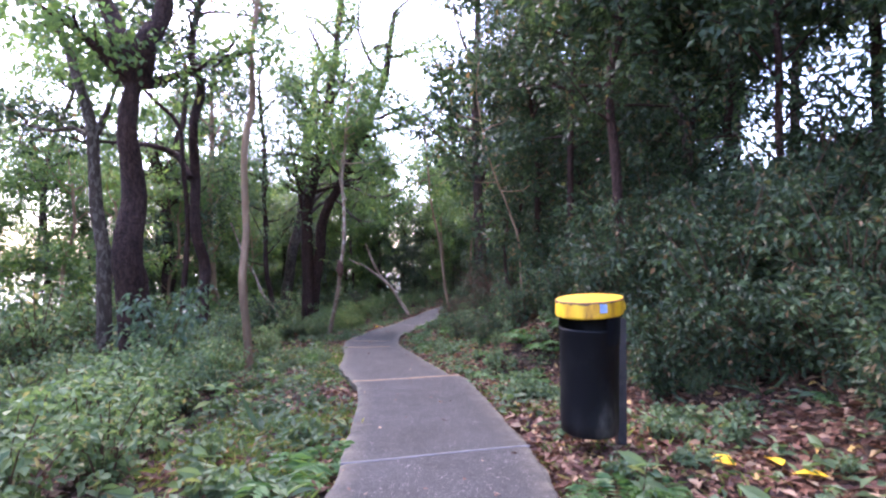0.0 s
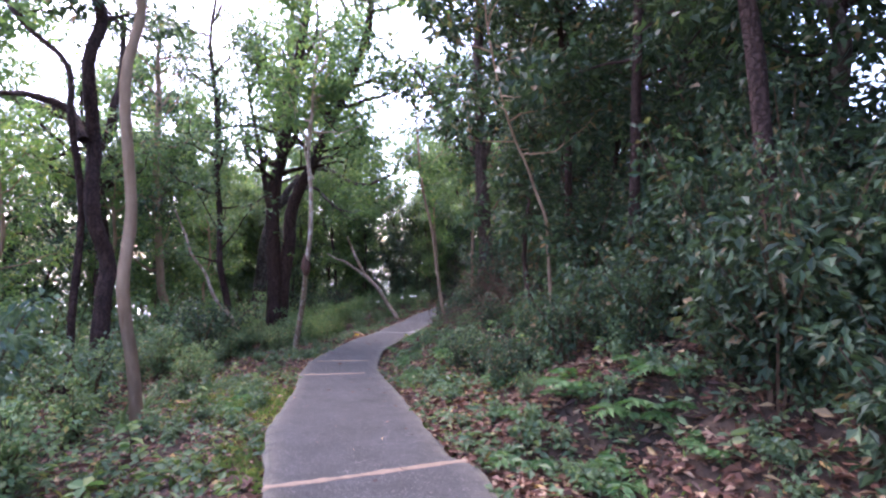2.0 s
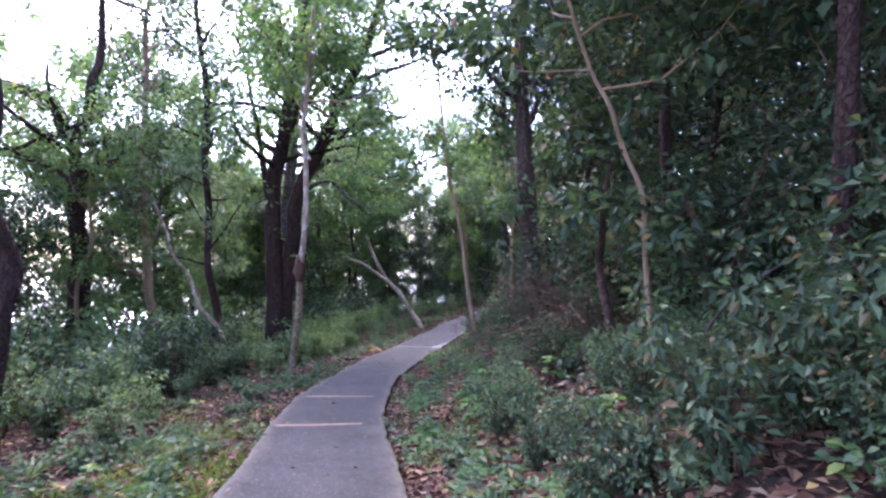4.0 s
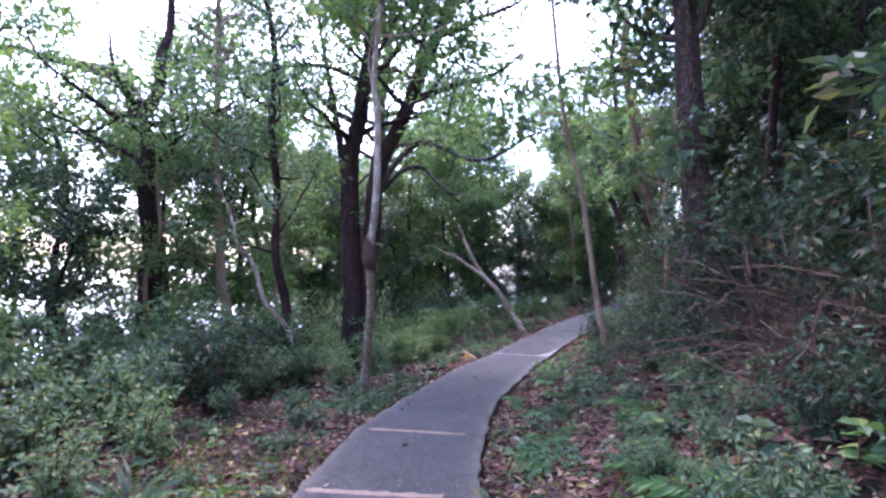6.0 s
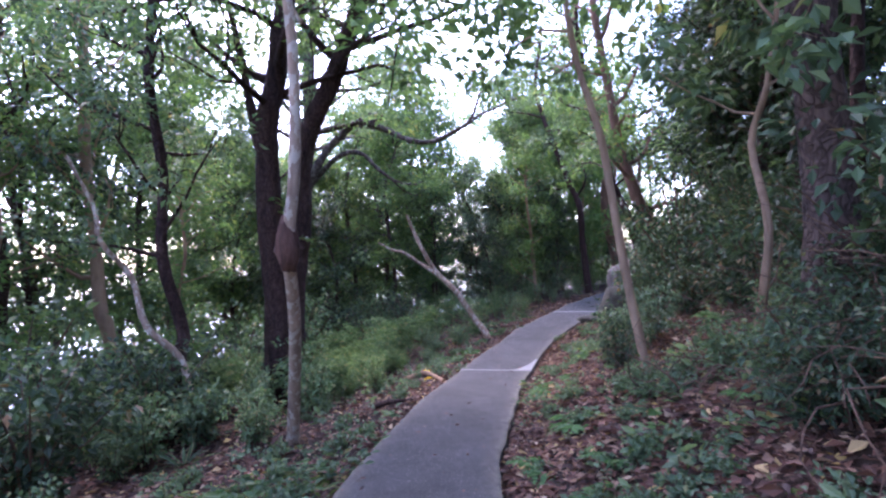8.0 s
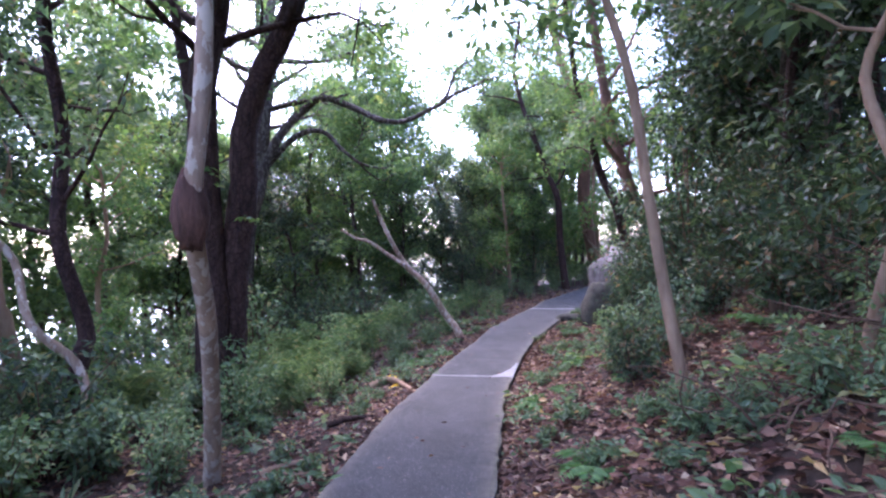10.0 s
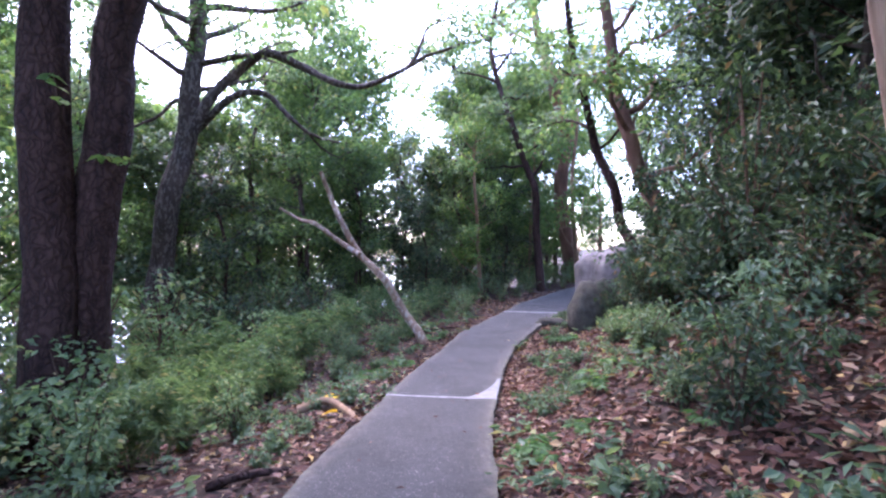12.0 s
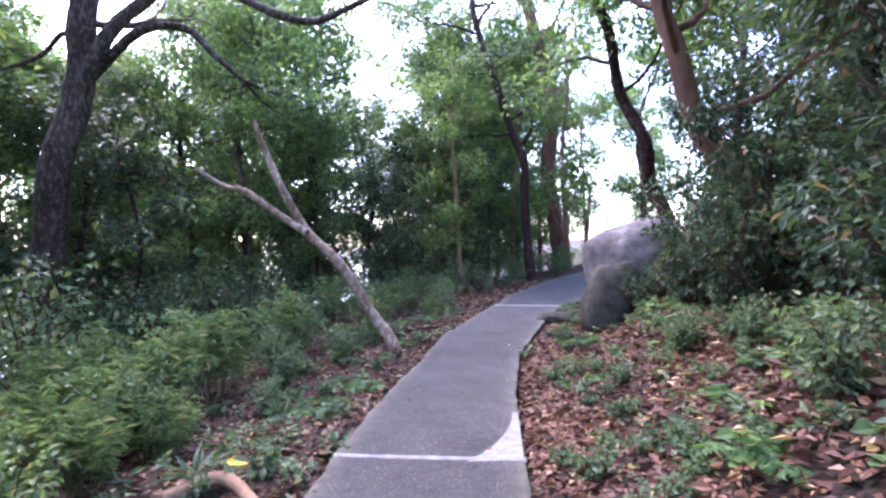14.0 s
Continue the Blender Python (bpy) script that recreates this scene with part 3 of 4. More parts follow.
tree("tall dark trunk of a twin-stemmed tree curving upward", at_y(18.7, [(-4.84, -0.8), (-4.84, 0.3), (-4.87, 1.6), (-4.9, 2.7), (-4.83, 3.3), (-4.7, 3.9), (-4.53, 4.7), (-4.4, 5.5), (-4.2, 6.6), (-3.9, 8.6)]), 0.23,
     [(at_y(18.7, [(-5.0, 2.8), (-5.15, 3.6), (-5.3, 4.6), (-5.6, 6)]), 0.1)], BARK_DARK, LEAF_CANOPY, (20, 130, 2.5, 0.45), sides=14)
tree("dark twin stem leaning away to one side", at_y(18.95, [(-4.71, -0.6), (-4.63, 0.5), (-4.47, 1.6), (-4.42, 2.5), (-4.17, 3.25), (-3.81, 3.9), (-3.51, 4.6), (-3.16, 5.4), (-2.8, 6.1), (-2.3, 7.4)]), 0.21,
     [], BARK_DARK, LEAF_CANOPY, (20, 130, 2.6, 0.5), sides=14)
burl_tree = tree("thin pale lichen-spotted trunk with an earthen nest", [(-3.52, 16.0, -1.3), (-3.36, 15.75, -0.6), (-3.08, 15.2, 0.3), (-2.9, 14.72, 1.04), (-2.8, 14.7, 1.85), (-2.82, 14.8, 2.8), (-2.9, 14.9, 3.6), (-2.83, 15.0, 4.6)], 0.065,
     [([(-2.76, 14.85, 3.0), (-2.9, 14.9, 3.3), (-2.98, 14.9, 3.7), (-2.9, 14.9, 4.2)], 0.022)], BARK_PALE, LEAF_CANOPY, (10, 60, 1.3, 0.7), top=1.5, flare=1.2)
v, f = lathe([(0.0, 0.24), (0.03, 0.23), (0.065, 0.17), (0.09, 0.06), (0.1, -0.02), (0.085, -0.12), (0.05, -0.18), (0.0, -0.2)], 18)
v *= 1 + 0.1 * rng.normal(size=(len(v), 1))
nest = piece("termite_nest", v, f, TERMITE, None, smooth=True)
nest.location = (-2.9, 14.69, 1.04)
tagged(nest, "brown earthen nest bulging round a thin trunk", "termite nest")
tree("bleached leaning dead pole with a forked top", at_y(24.3, [(-1.66, -1.2), (-1.99, -0.76), (-2.39, -0.07), (-2.89, 0.41), (-3.19, 1.0), (-3.44, 1.5), (-3.6, 2.0)]), 0.095,
     [(at_y(24.3, [(-2.85, 0.38), (-3.28, 0.65), (-3.72, 0.99), (-4.06, 1.08), (-4.4, 1.3)]), 0.06)], BARK_PALE, None, None, top=0, flare=1.1, category="dead tree")
tree("slim smooth tan trunk leaning over the path", [(0.18, 15.55, -0.22), (0.06, 15.55, 0.53), (-0.02, 15.57, 1.16), (-0.1, 15.55, 1.8), (-0.17, 15.55, 2.15), (-0.32, 15.6, 2.8), (-0.42, 15.6, 3.7), (-0.5, 15.6, 4.7)], 0.045,
     [], BARK_TAN, LEAF_CANOPY, (11, 60, 1.5, 0.6), top=1.5, flare=1.2)
tree("stout pine trunk with plated grey-red bark on the bank", [(1.02, 14.15, 0.3), (1.04, 14.15, 0.8), (1.05, 14.17, 1.25), (1.01, 14.15, 2.0), (0.96, 14.15, 2.8), (0.94, 14.15, 3.3), (0.92, 14.15, 4.0), (0.88, 14.15, 5.8), (0.95, 14.2, 7.8)], 0.165,
     [], BARK_PLATE, LEAF_DARK, (14, 70, 1.7, 0.5), top=2, sides=18)
tree("brown forked tree with a heavy sideways limb", at_y(18.26, [(-9.58, 0.3), (-9.63, 1.26), (-9.67, 2.3), (-9.78, 3.7), (-9.84, 4.4)]), 0.27,
     [(at_y(18.26, [(-9.86, 4.2), (-10.45, 5.16), (-11.44, 5.55), (-12.32, 5.82), (-13.6, 6.2)]), 0.19), (at_y(18.26, [(-9.82, 4.2), (-9.49, 4.84), (-9.27, 5.62), (-9.16, 6.3), (-9.0, 7.8)]), 0.16)],
     BARK_DARK, LEAF_CANOPY, (8, 130, 2.2, 0.7), top=0, sides=14)
tree("pale straight trunk rising out of shrubs", at_y(19.3, [(-8.41, -0.25), (-8.47, 0.24), (-8.59, 1.49), (-8.65, 2.99), (-8.67, 4.23), (-8.58, 5.47), (-8.62, 6.73)]), 0.13,
     [], BARK_TAN, LEAF_DARK, (22, 70, 1.6, 0.3), top=1.5, leaf_size=(0.16, 0.04))
tree("thin pale dead stem leaning out of the undergrowth", at_y(17.0, [(-5.2, -0.9), (-5.53, -0.32), (-5.83, 0.15), (-6.19, 0.81), (-6.44, 1.3), (-6.7, 1.8), (-6.9, 2.5)]), 0.055,
     [], BARK_PALE, None, None, top=0, flare=1.1, category="dead tree")
tree("upright red-brown trunk with hanging foliage", at_y(17.5, [(-5.72, -0.4), (-5.8, 0.0), (-5.91, 1.08), (-6.0, 2.28), (-5.99, 3.58), (-6.05, 5.08), (-6.09, 6.1)]), 0.1,
     [], BARK_DARK, LEAF_MID, (22, 66, 1.5, 0.35), top=2, leaf_size=(0.14, 0.035))
tree("grey tree with long arching limbs", at_y(26.4, [(-8.01, -1.67), (-7.96, -1.2), (-7.86, 0.11), (-7.59, 1.66), (-7.27, 3.09), (-7.11, 4.28), (-7.01, 5.48), (-6.9, 7.0), (-6.7, 8.5)]), 0.31,
     [(at_y(26.4, [(-7.55, 2.3), (-6.7, 3.94), (-6.01, 4.8), (-5.31, 5.12), (-4.47, 4.85), (-3.75, 4.45), (-3.04, 4.42), (-2.0, 4.8)]), 0.14),
      (at_y(26.4, [(-7.1, 3.3), (-6.11, 4.08), (-5.41, 4.22), (-4.81, 3.64), (-4.4, 3.3)]), 0.1), (at_y(26.4, [(-7.15, 4.1), (-7.45, 3.98), (-7.97, 3.66), (-8.6, 3.3)]), 0.06)],
     BARK_GREY, LEAF_CANOPY, (22, 110, 2.3, 0.55), top=2, sides=14)
tree("dark slender trunk where the path bends", at_y(30.6, [(2.04, -0.6), (1.94, 1.05), (1.87, 2.39), (1.6, 3.22), (1.07, 4.71), (0.71, 5.9)]), 0.14, [], BARK_DARK, LEAF_MID, (12, 70, 1.8, 0.45))
tree("tall red-brown trunk where the path bends", at_y(33.8, [(4.03, -0.6), (3.72, 0.81), (3.52, 2.64), (3.63, 4.89), (3.36, 6.32), (2.81, 8.13), (2.58, 9.3)]), 0.29,
     [(at_y(33.8, [(3.6, 4.7), (4.1, 5.6), (4.6, 7.0)]), 0.11)], BARK_RED, LEAF_LIGHT, (12, 70, 2.1, 0.5))
tree("curved red-brown trunk leaning from the bank", at_y(22.5, [(2.95, 0.0), (2.75, 0.35), (2.45, 0.95), (2.06, 1.65), (1.8, 2.4), (1.64, 3.0), (1.5, 4.0), (1.3, 5.5)]), 0.16,
     [], BARK_RED, LEAF_CANOPY, (13, 100, 1.9, 0.42), top=2)
tree("dark trunk leaning above the boulder", at_y(23.9, [(2.34, 0.6), (2.23, 0.98), (2.03, 1.65), (1.77, 2.4), (1.51, 3.2), (1.35, 4.0), (1.1, 5.6)]), 0.11,
     [], BARK_DARK, LEAF_CANOPY, (10, 90, 1.7, 0.45), top=2)
tree("dark straight trunk inside the thicket", at_y(7.5, [(4.29, 1.75), (4.24, 2.49), (4.17, 3.22), (4.14, 3.96), (4.11, 4.69), (4.08, 5.43)]), 0.065, [], BARK_DARK, LEAF_DARK, (14, 44, 1.2, 0.45), leaf_size=(0.17, 0.05))
tree("grey-brown trunk arching over the bank", at_y(7.8, [(3.96, 1.46), (3.89, 1.77), (3.74, 2.54), (3.59, 3.3), (3.37, 4.07), (3.1, 4.46), (2.72, 4.77), (2.34, 5.15)]), 0.085,
     [], BARK_GREY, LEAF_DARK, (10, 44, 1.2, 0.5), leaf_size=(0.17, 0.05), top=1.5)
tree("dark trunk with one limb bent sideways", at_y(11.4, [(-5.2, 0.6), (-5.26, 1.19), (-5.37, 2.0), (-5.49, 3.15), (-5.43, 4.3), (-5.37, 5.1), (-5.49, 5.9), (-5.43, 7.0)]), 0.13,
     [(at_y(11.4, [(-5.5, 3.1), (-5.89, 3.63), (-6.35, 3.81), (-6.81, 3.9), (-7.6, 3.9)]), 0.08)], BARK_DARK, LEAF_DARK, (12, 56, 1.5, 0.6), top=2)
tree("thin dark stem curving to one side", at_y(11.2, [(-5.53, 0.4), (-5.55, 1.99), (-5.55, 3.36), (-5.78, 4.28), (-6.29, 4.85), (-6.9, 5.6)]), 0.06, [], BARK_DARK, LEAF_DARK, (7, 40, 1.1, 0.6), top=1)
tree("slim pale trunk leaning on the bank", at_y(10.0, [(1.52, 0.5), (1.49, 1.23), (1.43, 1.77), (1.31, 2.18), (1.18, 2.5), (1.05, 2.83), (0.85, 3.4), (0.7, 4.2)]), 0.023, [], BARK_TAN, LEAF_DARK, (14, 50, 1.2, 0.5), top=1, flare=1.2)
tree("short dark stump stem in the thicket", at_y(10.6, [(1.33, 0.6), (1.28, 1.19), (1.25, 1.42)]), 0.045, [], BARK_DARK, LEAF_DARK, (4, 20, 0.6, 0.7), top=0.6, flare=1.2)
tree("thin straight sapling before the pine trunk", at_y(14.5, [(0.78, 0.3), (0.77, 0.99), (0.79, 1.63), (0.81, 2.0)]), 0.035, [], BARK_TAN, LEAF_MID, (6, 26, 0.7, 0.6), top=0.8, flare=1.2)

# ---- wood behind: a few grown kinds, repeated ----
def wild_tree(label, tall, low, bark, leaf, limbs, per, reach, size, lean=0.3):
    pts = [(100 + lean * (u ** 2) * tall * 0.3 * math.sin(7 * u + tall), lean * u * math.sin(tall * 3), u * tall) for u in np.linspace(0, 1, 6)]
    global height
    keep = height
    height = lambda x, y, rough=True: np.zeros_like(np.asarray(x, float))
    t = tree(label, pts, 0.018 * tall ** 0.85, [], bark, leaf, (limbs, per, reach, low), top=0.5, leaf_size=size, sides=7, group="wood round the path", small=True)
    height = keep
    return t


KINDS = {
    0: wild_tree("dark leafy tree in the surrounding wood", 7.5, 0.12, BARK_GREY, LEAF_DARK, 24, 76, 1.7, (0.17, 0.05)),
    1: wild_tree("spreading green tree in the surrounding wood", 6.0, 0.1, BARK_DARK, LEAF_MID, 22, 76, 1.6, (0.16, 0.048)),
    2: wild_tree("tall slender tree in the surrounding wood", 9.5, 0.3, BARK_GREY, LEAF_CANOPY, 20, 76, 1.7, (0.15, 0.042)),
    3: wild_tree("light green young tree in the surrounding wood", 5.0, 0.12, BARK_TAN, LEAF_LIGHT, 15, 72, 1.4, (0.14, 0.042)),
    4: wild_tree("low dense dark tree in the surrounding wood", 4.0, 0.05, BARK_DARK, LEAF_DARK, 19, 76, 1.3, (0.15, 0.044)),
    5: wild_tree("bare-stemmed tree with a dense high crown", 7.5, 0.38, BARK_DARK, LEAF_DARK, 20, 95, 1.8, (0.16, 0.047)),
    8: wild_tree("large leafy green tree on the wooded slope", 6.6, 0.12, BARK_GREY, LEAF_CANOPY, 26, 80, 1.6, (0.17, 0.052)),
}


def plant_wood(kind, x, y, scale, used):
    m = pose(x, y, float(height(x, y)) - 0.1, 0, 0, rng.uniform(0, 360)) @ Matrix.Diagonal((scale, scale, scale * rng.uniform(0.9, 1.15), 1))
    if kind in used:
        copy_thing(KINDS[kind], m @ Matrix.Diagonal((*(1 / v for v in KINDS[kind].scale), 1)))
    else:
        KINDS[kind].matrix_basis = m
        used.add(kind)


used = set()
# right bank thicket
for n, y in enumerate(np.arange(-3, 33, 2.1)):
    for d in (3.9, 6.0, 9.5):
        yy = y + rng.uniform(-0.9, 0.9)
        x = right_edge(yy) + d + rng.uniform(-0.6, 0.6)
        if (yy > 22.5 and d < 5) or (d < 5 and 3.5 < yy < 15.5):
            continue
        k = [0, 4, 1, 2, 0, 3][rng.integers(6)] if d > 5 else [0, 2, 0, 1][rng.integers(4)]
        plant_wood(k, x, yy, rng.uniform(0.8, 1.15) * (0.9 if d < 5 else 1.0), used)
# left slope, falling away: two staggered rows and a loose one nearer
for n, y in enumerate(np.arange(1.0, 44, 2.5)):
    for d, shift in ((10.6, 0.0), (13.6, 1.2)) if n % 2 else ((10.6, 0.0),):
        yy = y + shift + rng.uniform(-0.5, 0.5)
        x = left_edge(min(yy, 26)) - d + rng.uniform(-0.6, 0.6)
        tall = np.interp(yy, [0, 12, 18, 40], [0.66, 0.86, 1.15, 1.3]) * rng.uniform(0.9, 1.12)
        plant_wood([8, 1, 8, 8][(n + int(d)) % 4], x, yy, tall, used)
for k, x, y, scale in ((3, -8.2, 13.0, 0.8), (4, -9.6, 16.0, 0.8), (3, -7.6, 20.4, 0.75), (1, -11.0, 20.5, 0.9), (3, -9.8, 8.6, 0.7), (3, -8.6, 4.6, 0.65), (3, -9.4, 18.0, 0.9), (1, -12.4, 18.6, 0.85), (3, -10.4, 14.4, 0.9), (3, -12.2, 12.0, 0.9)):
    plant_wood(k, x, y, scale, used)
for y in np.arange(3, 40, 4.6):
    plant_wood(3, left_edge(min(y, 26)) - 12.1 + rng.uniform(-0.5, 0.5), y, rng.uniform(0.8, 1.0), used)
# crowns ahead, left of the gap over the bend
for k, x, y, scale in ((8, -4.9, 28.6, 0.85), (8, -6.9, 30.6, 1.0), (1, -9.0, 29.4, 1.0), (8, -4.7, 32.4, 1.0), (8, -7.4, 34.4, 1.1), (8, -5.0, 37.0, 1.1), (4, -6.6, 27.2, 0.9), (4, -3.6, 30.0, 0.75),
                       (4, -2.2, 32.6, 0.7), (4, -1.6, 29.6, 0.6), (4, -2.6, 36.0, 0.8), (3, -10.6, 33.0, 1.2), (1, -2.5, 33.6, 0.75), (8, -3.7, 29.4, 0.62), (8, -0.4, 32.6, 0.85), (1, -2.9, 37.5, 1.0),
                       (8, -5.9, 31.8, 1.3), (8, -4.8, 34.8, 1.35), (1, 0.0, 35.0, 1.3), (4, -1.2, 34.4, 1.0), (8, -13.0, 30.0, 1.4), (8, 0.9, 36.4, 1.1), (8, -1.4, 40.5, 1.15), (8, 3.0, 36.6, 1.0), (8, -11.2, 28.4, 1.0), (4, 1.0, 31.4, 0.6), (8, -9.4, 31.0, 1.0), (8, -12.2, 24.5, 1.0)):
    plant_wood(k, x, y, scale, used)
for x in np.arange(-15.5, 5, 2.1):
    if abs(x + 3.1) > 1.3:
        plant_wood([8, 8, 1][int(x * 3) % 3], x, 41.5 + rng.uniform(-1.2, 1.2), rng.uniform(1.35, 1.6), used)
# ahead, beyond the bend
for y in np.arange(32.5, 48, 4.2):
    for x in np.arange(1, 16, 3.8):
        xx, yy = x + rng.uniform(-1.1, 1.1), y + rng.uniform(-1.1, 1.1)
        if left_edge(yy) - 1.6 < xx < right_edge(yy) + 1.5:
            continue
        plant_wood([3, 8, 1, 3][rng.integers(4)], xx, yy, rng.uniform(0.95, 1.2), used)
# leafy trees that close the view beyond the bend
for k, x, y in ((3, 0.1, 30.4), (8, 0.6, 34.0), (3, 2.6, 35.5), (1, 1.6, 39.0), (8, 4.4, 40.5), (8, 9.5, 39.0), (3, 6.0, 37.0)):
    plant_wood(k, x, y, rng.uniform(0.85, 1.1), used)
# dense low crowns over the bank
for k, x, y in ((4, 3.9, 8.2), (4, 3.8, 9.8), (0, 3.9, 11.4), (4, 3.3, 12.8), (4, 4.2, 6.4), (0, 3.3, 15.8), (4, 3.0, 17.6), (4, 3.5, 19.4)):
    plant_wood(k, x, y, 0.9, used)
for x, y in ((2.3, 6.7), (2.1, 8.7), (2.0, 10.9), (2.6, 18.4), (2.4, 13.0), (2.3, 15.8), (2.9, 20.6)):
    plant_wood(5, x, y, rng.uniform(0.62, 0.75), used)
for k, x, y in ((0, 5.2, 2.2), (0, 6.8, 4.6), (2, 6.2, 3.2), (0, 7.4, 1.2), (8, 8.0, 7.0), (4, 4.6, 1.0)):
    plant_wood(k, x, y, 1.0, used)
# behind the start
for x in np.arange(-12, 12, 3.5):
    if abs(x) > 2:
        plant_wood(int(rng.integers(5)), x, -7 + rng.uniform(-1, 1), 1.0, used)
# dense trees on the bank before the boulder
for y, d in ((20.5, 3.9), (22.3, 4.6), (24.0, 5.4)):
    plant_wood(4, right_edge(y) + d, y, 0.85, used)
for x, y in ((7.6, 30.0), (6.6, 28.6), (9.2, 32.0)):
    plant_wood(0, x, y, 1.1, used)


# ---- shrubs and low plants ----
def shrub(name, label, tall, wide, stems, per, size, leaf, category="shrub", hang=0.25, fine=False, bark=None):
    root = thing(name, (0, 0, 0), label, category, "undergrowth along the path")
    wood, green = [], []
    for s in range(stems):
        az = s * 2.4 + rng.uniform(-0.4, 0.4)
        out = wide * rng.uniform(0.2, 1.0)
        tip = np.array([math.cos(az) * out, math.sin(az) * out, tall * rng.uniform(0.45, 1.0)])
        line = spline([(0.05 * math.cos(az), 0.05 * math.sin(az), -0.05), tip * [0.35, 0.35, 0.55], tip], 3)
        wood.append(tube(line, np.linspace(0.012, 0.004, len(line)) * (0.6 + 0.4 * tall), 4, 0.05))
        for q in (1.0, 0.72, 0.45):
            c = line[int(q * (len(line) - 1))]
            green.append(cluster(c, np.array([0.3, 0.3, 0.2]) * wide * rng.uniform(0.7, 1.2), int(per * (0.5 + q / 2)), *size, hang=hang, fine=fine))
    v, f = joined(wood)
    tagged(piece("stem", v, f, bark or TWIG, root), kind="stuff")
    v, f = joined(green)
    tagged(piece("foliage", v, f, leaf, root), kind="stuff")
    return root


def bamboo(label, tall, wide, canes):
    root = thing("bamboo_clump", (0, 0, 0), label, "bamboo grass", "undergrowth along the path")
    wood, green = [], []
    for s in range(canes):
        az, out = s * 2.4, wide * rng.uniform(0.1, 1.0)
        foot = np.array([math.cos(az), math.sin(az), 0]) * out * 0.5
        tip = foot + [math.cos(az) * out * 0.6, math.sin(az) * out * 0.6, tall * rng.uniform(0.5, 1)]
        line = spline([foot - [0, 0, 0.05], (foot + tip) / 2 + [0, 0, 0.1 * tall], tip], 3)
        wood.append(tube(line, np.linspace(0.006, 0.002, len(line)), 4, 0.02))
        for q in range(2, len(line)):
            n = 7
            a_ = rng.uniform(0, 6.28, n)
            way = np.stack([np.cos(a_), np.sin(a_), rng.uniform(-0.5, 0.5, n)], -1)
            green.append(leaves(np.repeat(line[q][None], n, 0) + rng.normal(0, 0.03, (n, 3)), way, 0.15, 0.014, droop=0.3))
    v, f = joined(wood)
    tagged(piece("cane", v, f, LEAF_BAMBOO, root), kind="stuff")
    v, f = joined(green)
    tagged(piece("foliage", v, f, LEAF_BAMBOO, root), kind="stuff")
    return root


def fern(label, fronds=9, size=0.55):
    root = thing("fern", (0, 0, 0), label, "fern", "ferns on the forest floor")
    green = []
    for s in range(fronds):
        az = s * 2.4
        L = size * rng.uniform(0.7, 1.1)
        u = np.linspace(0.12, 1, 16)
        d = np.array([math.cos(az), math.sin(az), 0])
        line = d * (L * u)[:, None] + np.array([0, 0, 1]) * (L * (0.75 * u - 0.75 * u ** 2.2))[:, None]
        side = np.array([-d[1], d[0], 0])
        for sg in (1, -1):
            w = L * 0.3 * np.sin(np.pi * np.clip(u * 0.9 + 0.1, 0, 1)) ** 0.8 + 0.01
            green.append(leaves(line, np.repeat((side * sg)[None], 16, 0) + d * 0.5 + [0, 0, -0.1], w, w * 0.16, fold=0.1))
    v, f = joined(green)
    tagged(piece("frond", v, f, FERN, root), kind="stuff")
    return root


def seedling(label, leaf, n=9, size=(0.13, 0.04), tall=0.25):
    root = thing("seedling", (0, 0, 0), label, "seedling", "seedlings on the forest floor")
    stem = spline([(0, 0, -0.04), (0.02, 0.01, tall * 0.5), (0.0, 0.02, tall)], 3)
    v, f = tube(stem, np.linspace(0.005, 0.003, len(stem)), 4, 0.02)
    piece("stem", v, f, TWIG, root)
    az = np.arange(n) * 2.4 + rng.uniform(-0.3, 0.3, n)
    base = stem[rng.integers(3, len(stem), n)]
    v, f = leaves(base, np.stack([np.cos(az), np.sin(az), rng.uniform(-0.2, 0.5, n)], -1), size[0], size[1], fine=True)
    tagged(piece("foliage", v, f, leaf, root), kind="stuff")
    return root


def dry_bush(label):
    root = thing("dry_bush", (0, 0, 0), label, "dry bush", "undergrowth along the path")
    wood = []
    for s in range(46):
        az = rng.uniform(0, 6.28)
        foot = np.append(rng.normal(0, 0.25, 2), -0.03)
        way = np.array([math.cos(az), math.sin(az), rng.uniform(0.3, 1.6)])
        lp, lr = grow_limb(foot, way, rng.uniform(0.5, 1.2), rng.uniform(0.004, 0.009), 6, 0.35, -0.12)
        wood.append(tube(lp, lr, 4, 0.05))
    v, f = joined(wood)
    tagged(piece("twig", v, f, TWIG, root), kind="stuff")
    return root


